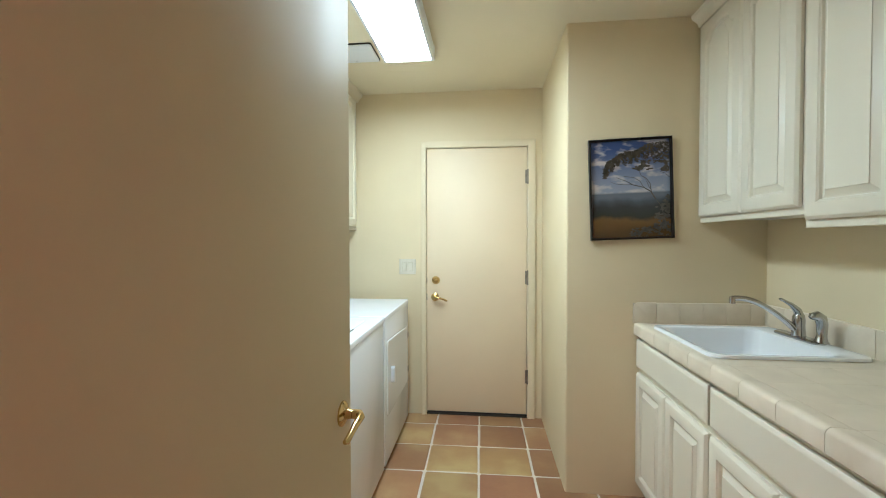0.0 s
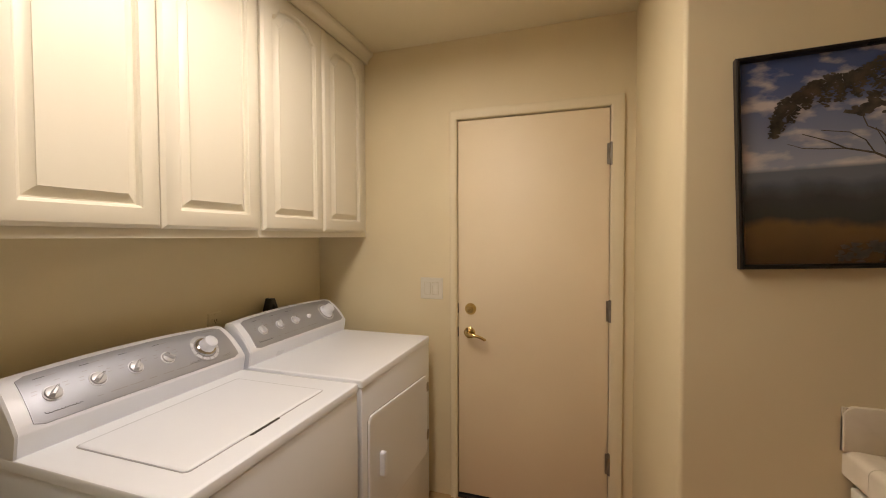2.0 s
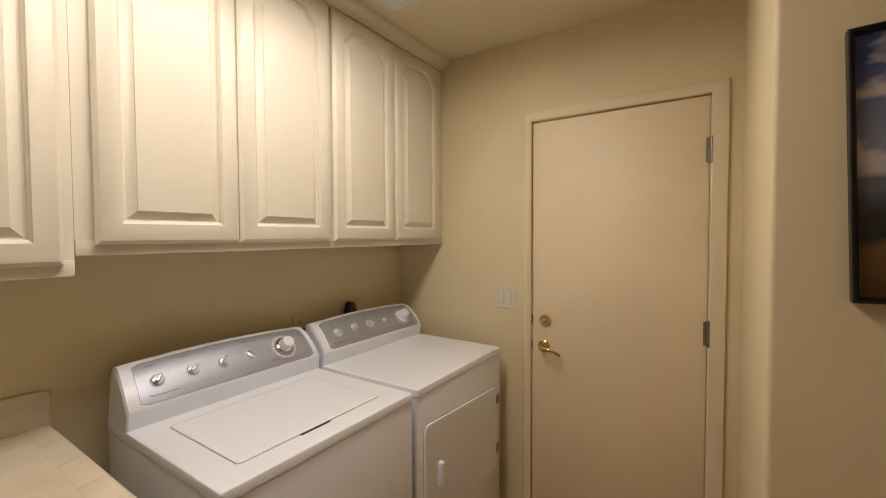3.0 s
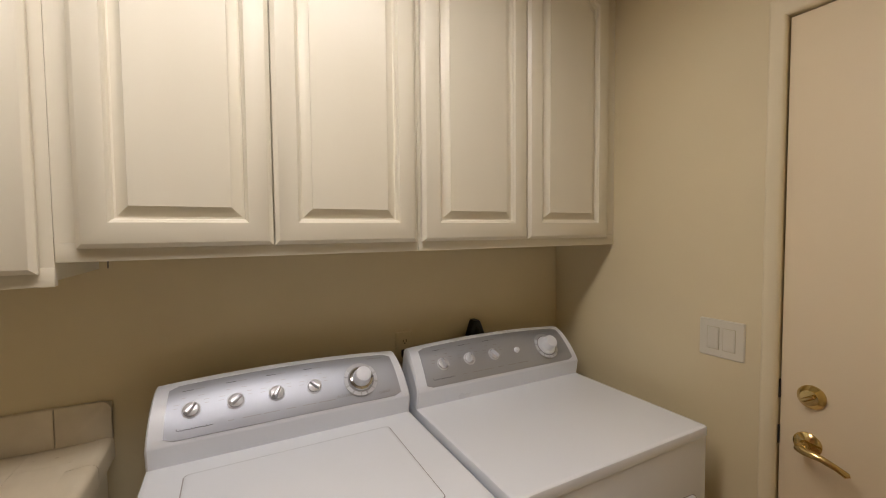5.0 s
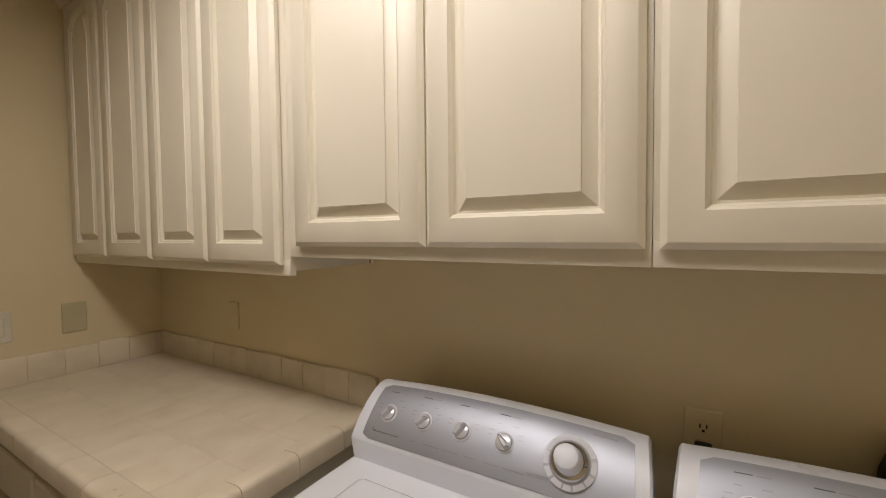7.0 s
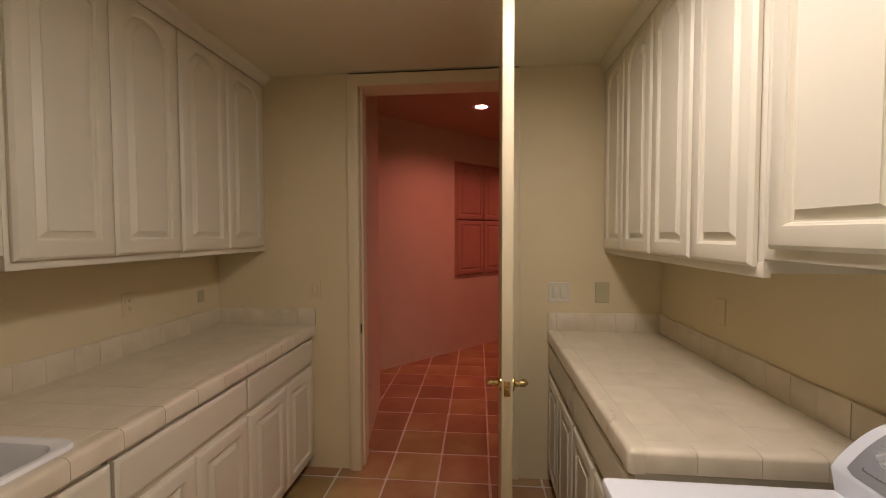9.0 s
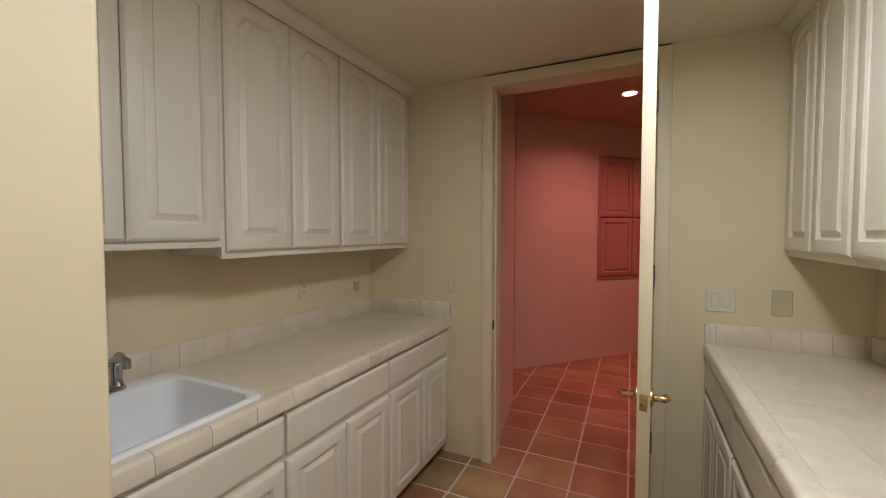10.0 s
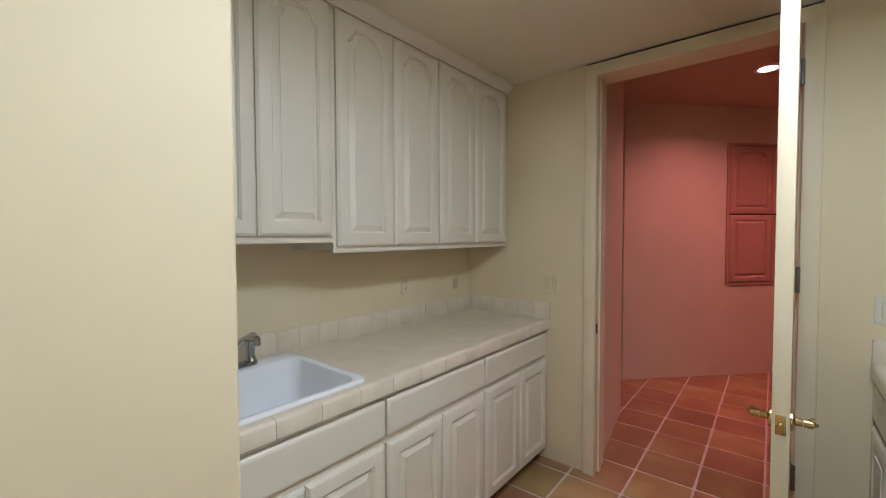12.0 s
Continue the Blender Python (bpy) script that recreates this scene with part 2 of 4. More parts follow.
structure("wall_corner", loft([[(x, y, -0.05) for x, y in loop], [(x, y, ZC) for x, y in loop]]), WALL,
          "cream plaster wall block with a rounded corner", "wall")

OX0, OX1, OZ1 = -0.366, 0.551, 2.396
bm = bmesh.new()
box(bm, XW, OX0 - 0.02, YS - 0.15, YS, -0.05, ZC)
box(bm, OX1 + 0.02, XE, YS - 0.15, YS, -0.05, ZC)
box(bm, OX0 - 0.02, OX1 + 0.02, YS - 0.15, YS, OZ1 + 0.02, ZC)
structure("wall_south", bm, WALL, "cream painted wall around the open doorway", "wall")

# hall beyond the doorway
HY = YS - 0.154
bm = bmesh.new()
box(bm, -3.0, OX0 - 0.02, HY - 0.02, HY, -0.05, HALL_Z)
box(bm, OX1 + 0.02, 2.4, HY - 0.02, HY, -0.05, HALL_Z)
box(bm, OX0 - 0.02, OX1 + 0.02, HY - 0.02, HY, OZ1 + 0.03, HALL_Z)
structure("wall_hall_north", bm, HALLP, "warm beige hall wall reddened by the downlights", "wall")
bm = loft([[(0.572, HY - 0.022, z), (0.69, -0.83, z), (0.82, -0.84, z), (0.80, HY - 0.022, z)] for z in (-0.05, HALL_Z)])
structure("wall_hall_return", bm, HALLP, "warm beige return wall beside the doorway, reddened by the downlights", "wall")
HA, HB = Vector((0.905, -1.642, 0)), Vector((-2.2, -4.893, 0))
HDIR = (HB - HA).normalized()
HN = Vector((-HDIR.y, HDIR.x, 0))
if HN.y < 0:
    HN = -HN
bm = loft([[HA + Vector((0, 0, z)), HB + Vector((0, 0, z)), HB - HN * 0.15 + Vector((0, 0, z)), HA - HN * 0.15 + Vector((0, 0, z))] for z in (-0.05, HALL_Z)])
structure("wall_hall_diagonal", bm, HALLP, "warm beige diagonal hall wall reddened by the downlights", "wall")
structure("wall_hall_bend", one_box(0.906, 2.2, -1.80, -1.645, -0.05, HALL_Z), HALLP, "warm beige hall wall beyond the corner, reddened by the downlights", "wall")
structure("wall_hall_west", one_box(-3.0, -2.85, -5.0, HY, -0.05, HALL_Z), HALLP, "warm beige hall wall reddened by the downlights", "wall")
structure("wall_hall_east", one_box(2.2, 2.35, -5.0, HY, -0.05, HALL_Z), HALLP, "warm beige hall wall reddened by the downlights", "wall")
structure("wall_hall_south", one_box(-3.0, 2.35, -5.1, -5.0, -0.05, HALL_Z), HALLP, "warm beige hall wall reddened by the downlights", "wall")
# the second downlight is unseen, added at an assumed place for more hall light
CANS = ((-0.2, -1.5), (-1.3, -2.4))
bm = bmesh.new()
box(bm, CANS[0][0] + 0.06, 2.4, -5.1, HY, HALL_Z, HALL_Z + 0.1)
box(bm, CANS[1][0] + 0.06, CANS[0][0] - 0.06, -5.1, HY, HALL_Z, HALL_Z + 0.1)
box(bm, -3.0, CANS[1][0] - 0.06, -5.1, HY, HALL_Z, HALL_Z + 0.1)
for x, y in CANS:
    box(bm, x - 0.06, x + 0.06, -5.1, y - 0.06, HALL_Z, HALL_Z + 0.1)
    box(bm, x - 0.06, x + 0.06, y + 0.06, HY, HALL_Z, HALL_Z + 0.1)
structure("ceiling_hall", bm, HALLC, "tan hall ceiling reddened by the downlights", "ceiling")

# ---- far door, its frame and hardware ----
CAS = [(0.0, 0.0), (0.0, 0.006), (0.003, 0.011), (0.010, 0.015), (0.022, 0.0175), (0.036, 0.0185), (0.054, 0.0195), (0.061, 0.017), (0.064, 0.0)]


FLAT = [(0.0, 0.0), (0.0, 0.010), (0.003, 0.015), (0.009, 0.018), (0.064, 0.018), (0.070, 0.015), (0.072, 0.0)]


def casing(x0, x1, ztop, y, way, name, z0=0.0, CAS=CAS, widths=(1.0, 1.0, 1.0)):
    """Mitred door casing round an opening; way: +1 faces +y, -1 faces -y; widths: west leg, head, east leg."""
    a, h, b = widths
    loops = [[(x0 - o * a, y + way * p, z0) for o, p in CAS], [(x0 - o * a, y + way * p, ztop + o * h) for o, p in CAS],
             [(x1 + o * b, y + way * p, ztop + o * h) for o, p in CAS], [(x1 + o * b, y + way * p, z0) for o, p in CAS]]
    return structure(name, loft(loops), TRIMP, "cream painted moulded door casing", "trim")


casing(DX0 + 0.002, DX1 - 0.002, DZ1, YN, -1, "trim_far_door", widths=(0.62, 0.8, 0.97))
bm = bmesh.new()
box(bm, DX0 - 0.012, DX0, YN, YN + 0.15, 0, DZ1)
box(bm, DX1, DX1 + 0.012, YN, YN + 0.15, 0, DZ1)
box(bm, DX0 - 0.012, DX1 + 0.012, YN, YN + 0.15, DZ1, DZ1 + 0.012)
box(bm, DX0, DX1, YN + 0.055, YN + 0.07, 0.02, DZ1)
structure("door_jamb_far", bm, TRIMP, "cream painted door jamb", "trim")
structure("threshold", one_box(DX0, DX1, YN - 0.004, YN + 0.15, 0.0, 0.012, 0.003), DARK, "dark metal door threshold", "trim")


def lever_set(parent, y, side, reach, z, x, rose=0.031):
    """Brass rose and lever on a door face that looks along y; side is that way's sign, reach the lever's."""
    base = part("rose", turned([(rose, 0), (rose, 0.004), (rose * 0.8, 0.009), (0.013, 0.012), (0.011, 0.028)]), BRASS, parent, "round polished brass rose",
                Matrix.Translation((x, y, z)) @ Matrix.Rotation(radians(-90 * side), 4, "X"))
    pts = [(x, y + side * 0.03, z), (x, y + side * 0.045, z), (x + reach * 0.012, y + side * 0.052, z - 0.001),
           (x + reach * 0.045, y + side * 0.052, z - 0.004), (x + reach * 0.075, y + side * 0.05, z - 0.014), (x + reach * 0.092, y + side * 0.046, z - 0.024), (x + reach * 0.098, y + side * 0.044, z - 0.022)]
    part("lever", tube_along(pts, [0.012, 0.012, 0.0105, 0.0085, 0.0075, 0.008, 0.005]), BRASS, parent, "curved polished brass lever")
    return base


def hinge(parent, x, y, z, turn=0, tall=0.1, plates=((-0.02, 0.02, 0.001, 0.004),)):
    """A butt hinge: knuckle and leaves."""
    h = part("hinge", turned([(0.004, -tall / 2 - 0.006), (0.009, -tall / 2 - 0.003), (0.009, -tall / 2), (0.0085, -tall / 6), (0.009, -tall / 6 + 0.002), (0.009, tall / 6),
                              (0.0085, tall / 6 + 0.002), (0.009, tall / 2), (0.009, tall / 2 + 0.003), (0.004, tall / 2 + 0.007)], 12), STEEL, parent, "dull steel butt hinge", pose(x, y, z, 0, 0, turn))
    for q in plates:
        part("hinge_leaf", one_box(*q, -tall / 2, tall / 2, 0.0008, 1), STEEL, h)
    return h


far = thing("door_1", pose(0, 0, 0), "closed flush cream painted door with brass lever", "door", kind="structure")
bm = one_box(DX0 + 0.004, DX1 - 0.004, YN + 0.006, YN + 0.05, 0.024, DZ1 - 0.004, 0.002)
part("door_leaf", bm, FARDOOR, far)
part("sweep", one_box(DX0 + 0.006, DX1 - 0.006, YN + 0.004, YN + 0.03, 0.013, 0.024), BLACK, far, "black rubber door sweep")
for z in (1.823, 1.065, 0.314):
    hinge(far, DX1 + 0.003, YN - 0.006, z)
lever_set(far, YN + 0.006, -1, 1, 0.911, -0.311)
bolt = part("deadbolt", turned([(0.031, 0), (0.031, 0.005), (0.025, 0.012), (0.02, 0.018), (0.006, 0.019)]), BRASS, far, "polished brass deadbolt",
            Matrix.Translation((-0.305, YN + 0.006, 1.040)) @ Matrix.Rotation(radians(90), 4, "X"))
part("thumb_turn", one_box(-0.016, 0.016, -0.005, 0.005, 0.018, 0.03, 0.003), BRASS, bolt, m=Matrix.Rotation(radians(35), 4, "Z"))
for z in (0.911, 1.040):
    part("strike_plate", one_box(DX0 - 0.001, DX0 + 0.005, YN - 0.0005, YN + 0.02, z - 0.025, z + 0.025), DARK, far, "dark latch strike")

# ---- entry doorway and its open leaf ----
casing(OX0 + 0.004, OX1 - 0.004, OZ1, YS, 1, "trim_entry", CAS=FLAT)
bm = bmesh.new()
box(bm, OX0 - 0.02, OX0, YS - 0.174, YS, 0, OZ1)
box(bm, OX1, OX1 + 0.02, YS - 0.174, YS, 0, OZ1)
box(bm, OX0 - 0.02, OX1 + 0.02, YS - 0.174, YS, OZ1, OZ1 + 0.02)
box(bm, OX1 - 0.012, OX1, YS - 0.09, YS - 0.05, 0, OZ1)
box(bm, OX0, OX0 + 0.012, YS - 0.09, YS - 0.05, 0, OZ1)
structure("door_jamb_entry", bm, TRIMP, "cream painted door jamb", "trim")
strike = tagged(new("strike_plate", mesh_of("strike_plate", one_box(OX1 - 0.002, OX1 + 0.001, YS - 0.035, YS - 0.01, 0.865, 0.925, 0.0008), DARK)),
                "small dark metal strike plate in the door jamb", "strike plate")
LEAF = thing("door_2", pose(-0.329, YS + 0.032, 0, 0, 0, 88.5), "tall flush cream door standing wide open", "door", kind="structure")
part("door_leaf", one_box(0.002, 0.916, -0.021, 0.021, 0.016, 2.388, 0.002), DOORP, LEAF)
lever_set(LEAF, 0.021, 1, -1, 0.912, 0.855)
lever_set(LEAF, -0.021, -1, -1, 0.912, 0.855)
part("latch_plate", one_box(0.9155, 0.9175, -0.0125, 0.0125, 0.883, 0.941, 0.0007), BRASS, LEAF, "brass latch face plate")
part("latch", one_box(0.917, 0.926, -0.006, 0.006, 0.902, 0.920, 0.002), BRASS, LEAF)
for z in (2.178, 1.256, 0.349):
    hinge(LEAF, 0.0, 0.030, z, 0, 0.105, ((0.002, 0.034, -0.0095, -0.006), (-0.036, -0.002, -0.0065, -0.0035)))
# solid dark strip that paints the shadow line over the casing
structure("trim_shadow_line", one_box(OX0 - 0.06, OX1 + 0.06, YS, YS + 0.016, 2.4712, 2.4730), STEEL, "dark strip drawn as the shadow line above the door casing", "trim")

# ---- ceiling lamp and vent ----
lamp = thing("ceiling_light", pose(-0.37, 1.852, ZC), "lit fluorescent ceiling fixture with a flat glowing lens", "ceiling light")
part("housing", one_box(-0.13, 0.13, -0.595, 0.595, -0.03, 0.0, 0.004), PLASTIC, lamp, "white metal housing")
for sx in (-1, 1):
    part("side_rail", loft([[(sx * x, y, z) for x, z in ((0.128, 0.0), (0.146, 0.0), (0.148, -0.05), (0.146, -0.086), (0.1325, -0.0885), (0.132, -0.05))] for y in (-0.602, 0.602)]), PLASTIC, lamp, "white metal side rail")
for sy in (-1, 1):
    part("end_cap", one_box(-0.15, 0.15, sy * 0.609 - 0.007, sy * 0.609 + 0.007, -0.087, 0.0, 0.003), PLASTIC, lamp, "white end cap")
prof = [(-0.131, -0.06), (-0.131, -0.083), (-0.115, -0.088), (0.0, -0.090), (0.115, -0.088), (0.131, -0.083), (0.131, -0.06)]
part("diffuser", loft([[(x, -0.6, z) for x, z in prof], [(x, 0.6, z) for x, z in prof]]), TUBE, lamp, "glowing white acrylic lens")
vent = thing("ceiling_vent", pose(-0.69, 2.498, ZC), "square white plastic exhaust fan grille", "vent")
# dark slab standing in for the shadow round the vent cover
bm = loft([rounded(-0.1115, 0.1115, -0.1115, 0.1115, 0.012, 0.0), rounded(-0.1115, 0.1115, -0.1115, 0.1115, 0.012, -0.008)])
part("cover_shadow", bm, DARK, vent, "dark shadow gap round the cover")
part("cover", loft([rounded(-0.108, 0.108, -0.108, 0.108, 0.012, -0.004), rounded(-0.108, 0.108, -0.108, 0.108, 0.012, -0.014),
                    rounded(-0.10, 0.10, -0.10, 0.10, 0.012, -0.018)]), PLASTIC, vent, "white cover plate")


# ---- cabinets ----
def crown(x, y0, y1, way, name):
    prof = [(0.0, 2.418), (0.018, 2.418), (0.022, 2.424), (0.024, 2.434), (0.034, 2.446), (0.05, 2.456), (0.054, 2.464), (0.056, ZC - 0.001), (0.0, ZC - 0.001)]
    loops = [[(x + way * o, y, z) for o, z in prof] for y in (y0, y1)]
    return structure(name, loft(loops), CAB, "white painted crown moulding along the cabinet tops", "trim")


def upper_cabinet(way, xwall, xface, y0, y1, zb, ztop, joints, label, group):
    """A wall cabinet between y0 and y1; way +1 faces east, -1 faces west. joints: the doors' edges from y0 up."""
    cab = thing("wall_cabinet", pose(0, 0, 0), label, "cabinet", group)
    xa, xb = sorted((xwall, xface))
    bm = bmesh.new()
    box(bm, xa, xb, y0 + 0.0005, y1 - 0.0005, zb + 0.012, ZC - 0.002)
    part("body", bm, CAB, cab)
    xr = xface - way * 0.019
    xa, xb = sorted((xr, xface + way * 0.002))
    part("bottom_rail", one_box(xa, xb, y0 + 0.001, y1 - 0.001, zb, zb + 0.04, 0.002), CAB, cab, "white bottom face-frame rail")
    for a, b in joints:
        w, h = b - a - 0.004, ztop - zb - 0.028
        door = panel_door(w, h, 0.021, rise=0.058, top=0.05)
        if way > 0:
            m = pose(xface + 0.0025, b - 0.002, zb + 0.028, 0, 0, WEST)
        else:
            m = pose(xface - 0.0025, a + 0.002, zb + 0.028, 0, 0, EAST)
        part("door", door, CAB, cab, "raised-panel door with an arched top", m)
    return cab


UL = "white wall cabinet with two arched raised-panel doors"
G1, G2 = "wall cabinets above washer and west counter", "wall cabinets above the sink counter"
LXF, RXF = -0.931, 1.166
ZU = 2.415
upper_cabinet(1, XW, LXF, YS, 0.871, 1.378, ZU, [(0.222, 0.536), (0.536, 0.868)], UL + " over the tiled counter", G1)
upper_cabinet(1, XW, LXF, 0.871, 1.541, 1.378, ZU, [(0.874, 1.200), (1.200, 1.520)], UL + " over the tiled counter", G1)
upper_cabinet(1, XW, LXF, 1.541, 2.357, 1.427, ZU, [(1.577, 1.960), (1.960, 2.350)], UL + " above the washer", G1)
upper_cabinet(1, XW, LXF, 2.357, YN, 1.427, ZU, [(2.365, 2.759), (2.759, 3.148)], UL + " above the dryer", G1)
upper_cabinet(-1, XE, RXF, YS, 0.926, 1.387, ZU, [(0.226, 0.582), (0.582, 0.922)], UL + " over the tiled counter", G2)
upper_cabinet(-1, XE, RXF, 0.926, 1.611, 1.387, ZU, [(0.930, 1.264), (1.264, 1.598)], UL + " over the tiled counter", G2)
upper_cabinet(-1, XE, RXF, 1.611, YJ, 1.433, ZU, [(1.625, 1.942), (1.942, 2.284)], UL + " over the sink", G2)
crown(LXF, YS, YN, 1, "trim_crown_west")
crown(RXF, YS, YJ, -1, "trim_crown_east")


def base_cabinet(way, xwall, xface, y0, y1, joints, label, group, hollow=False):
    cab = thing("base_cabinet", pose(0, 0, 0), label, "cabinet", group)
    xa, xb = sorted((xwall, xface))
    if hollow:
        bm = one_box(xa, xb, y0 + 0.0005, y1 - 0.0005, 0.075, 0.69)
        xc, xd = sorted((xface - way * 0.02, xface))
        box(bm, xc, xd, y0 + 0.0005, y1 - 0.0005, 0.69, 0.856)
        box(bm, xa, xb, y0 + 0.0005, y0 + 0.018, 0.69, 0.856)
        box(bm, xa, xb, y1 - 0.018, y1 - 0.0005, 0.69, 0.856)
        part("body", bm, CAB, cab)
    else:
        part("body", one_box(xa, xb, y0 + 0.0005, y1 - 0.0005, 0.075, 0.856), CAB, cab)
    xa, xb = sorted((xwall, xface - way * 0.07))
    # the shade under the overhang is put into the toe kick's colour
    part("toe_kick", one_box(xa, xb, y0 + 0.001, y1 - 0.001, 0.0, 0.076), DARK, cab, "recessed toe kick with its shade put in the dark colour")
    ya, yb = joints[0][0], joints[-1][1]

    def put(name, door, a, b, z, label):
        m = pose(xface + 0.001, b - 0.0025, z, 0, 0, WEST) if way > 0 else pose(xface - 0.001, a + 0.0025, z, 0, 0, EAST)
        part(name, door, CAB, cab, label, m)
    w = yb - ya - 0.006
    slab = loft([[(u, y, v) for u, v in outer_loop(w, 0.143, d)] for d, y in ((0, 0), (0, 0.013), (0.003, 0.016), (0.006, 0.017), (0.011, 0.020), (0.016, 0.020))])
    put("drawer_front", slab, ya, yb, 0.690, "plain drawer front with a shaped edge")
    for a, b in joints:
        put("door", panel_door(b - a - 0.005, 0.578, 0.021, stile=0.055, bottom=0.055, top=0.055), a, b, 0.083, "square raised-panel door")
    return cab


BL = "white base cabinet, drawer front over two raised-panel doors"
G3, G4 = "base cabinets under the sink counter", "base cabinets under the west counter"
RBX, LBX = 0.870, -0.625
base_cabinet(-1, XE, RBX, YS, 0.921, [(0.212, 0.560), (0.560, 0.916)], BL, G3)
base_cabinet(-1, XE, RBX, 0.921, 1.602, [(0.926, 1.260), (1.260, 1.597)], BL, G3)
base_cabinet(-1, XE, RBX, 1.602, YJ, [(1.607, 1.945), (1.945, 2.288)], BL + " under the sink", G3, True)
base_cabinet(1, XW, LBX, YS, 0.870, [(0.202, 0.532), (0.532, 0.865)], BL, G4)
base_cabinet(1, XW, LBX, 0.870, 1.537, [(0.876, 1.202), (1.202, 1.528)], BL, G4)

# ---- counters ----
ZT = 0.915
SX0, SX1, SY0, SY1 = 0.888, 1.444, 1.652, 2.196


def tile_mesh(name, w, d, t, r, ease, mat):
    return mesh_of(name, loft([rounded(-w / 2, w / 2, -d / 2, d / 2, r, -t, 2), rounded(-w / 2, w / 2, -d / 2, d / 2, r, -ease, 2),
                               rounded(-w / 2 + ease, w / 2 - ease, -d / 2 + ease, d / 2 - ease, r, 0, 2)]), mat)


def cap_mesh(length):
    """A V-cap edge tile: rounded nose, along y, nose to +x, top at z 0."""
    prof = [(-0.05, 0.0), (-0.012, 0.0045), (0.002, 0.0035), (0.010, -0.002), (0.0135, -0.010), (0.014, -0.056), (0.011, -0.060), (0.0, -0.060), (0.0, -0.016), (-0.05, -0.010)]
    h = length / 2 - 0.0009
    return mesh_of("edge_tile", loft([[(x, y, z) for x, z in prof] for y in (-h, h)]), STONE)


def counter(name, label, xwall, xfront, y0, y1, way, hole=None, end=False):
    """A tiled counter; xfront is the nose's face."""
    top = thing(name, pose(0, 0, 0), label, "countertop")
    xi = xfront - way * 0.016
    yi = y1 - 0.016 if end else y1
    bm = bmesh.new()
    xa, xb = sorted((xwall, xi))
    if hole:
        hx0, hx1, hy0, hy1 = hole
        box(bm, xa, xb, y0, hy0, 0.857, ZT - 0.0008)
        box(bm, xa, xb, hy1, yi, 0.857, ZT - 0.0008)
        box(bm, xa, hx0, hy0, hy1, 0.857, ZT - 0.0008)
        box(bm, hx1, xb, hy0, hy1, 0.857, ZT - 0.0008)
    else:
        box(bm, xa, xb, y0, yi, 0.857, ZT - 0.0008)
    part("grout_bed", bm, CGROUT, top, "beige grout bed")
    pitch = 0.158
    t = tile_mesh("tile", pitch - 0.0007, pitch - 0.0007, 0.01, 0.002, 0.0004, STONE)
    cap = cap_mesh(pitch)
    first = yi if end else yi - 0.093 + pitch
    n = int((first - y0) / pitch + 0.999)
    for i in range(n):
        hi, lo = min(yi, first - i * pitch), max(y0, first - (i + 1) * pitch)
        sy, yc = (hi - lo) / pitch, (hi + lo) / 2
        if sy < 0.1:
            continue
        part("edge_tile", cap, None, top, m=Matrix.Translation((xfront - way * 0.014, yc, ZT)) @ Matrix.Diagonal((way, sy, 1, 1)))
        for k in range(4):
            xc = xfront - way * (0.066 + (k + 0.5) * pitch)
            over = (xc - way * pitch / 2 - xwall) * way
            sx = 1.0
            if over < 0:
                sx = (pitch + over) / pitch
                xc -= way * over / 2
            if sx < 0.08:
                continue
            x0t, x1t = xc - sx * pitch / 2, xc + sx * pitch / 2
            rects = [(x0t, x1t, lo, hi)]
            if hole and x1t > hx0 and x0t < hx1 and hi > hy0 and lo < hy1:
                ya, yb = max(lo, hy0), min(hi, hy1)
                rects = [(x0t, x1t, lo, ya), (x0t, x1t, yb, hi), (x0t, min(x1t, hx0), ya, yb), (max(x0t, hx1), x1t, ya, yb)]
            for ax, bx, ay, by in rects:
                if bx - ax > 0.006 and by - ay > 0.006:
                    part("tile", t, None, top, m=Matrix.Translation(((ax + bx) / 2, (ay + by) / 2, ZT + random.uniform(-0.00015, 0.00015))) @ Matrix.Diagonal(((bx - ax) / pitch, (by - ay) / pitch, 1, 1)))
    if end:
        x = xfront - way * 0.016
        while (x - xwall) * way > 0.03:
            w = min(pitch, abs(x - xwall))
            part("edge_tile", cap, None, top, m=Matrix.Translation((x - way * w / 2, y1 - 0.014, ZT + 0.0005)) @ Matrix.Rotation(radians(90), 4, "Z") @ Matrix.Diagonal((1, w / pitch, 1, 1)))
            x -= way * pitch
        part("corner_tile", loft([rounded(-0.04, 0.0145, -0.04, 0.0145, 0.016, z) for z in (-0.060, -0.010)] + [rounded(-0.04, 0.011, -0.04, 0.011, 0.014, -0.002), rounded(-0.04, 0.003, -0.04, 0.003, 0.008, 0.004), rounded(-0.04, -0.008, -0.04, -0.008, 0.004, 0.0055)]),
             STONE, top, "rounded corner edge tile", Matrix.Translation((xfront - way * 0.014, y1 - 0.014, ZT)) @ Matrix.Diagonal((1, 1, 1, 1)))
    return top


counter("countertop", "beige stone-tiled countertop with rounded edge tiles and a drop-in sink", XE, 0.842, YS, YJ, -1, (SX0 + 0.03, SX1 - 0.03, SY0 + 0.03, SY1 - 0.03))
counter("countertop", "beige stone-tiled countertop with rounded edge tiles beside the washer", XW, -0.599, YS, 1.557, 1, None, True)


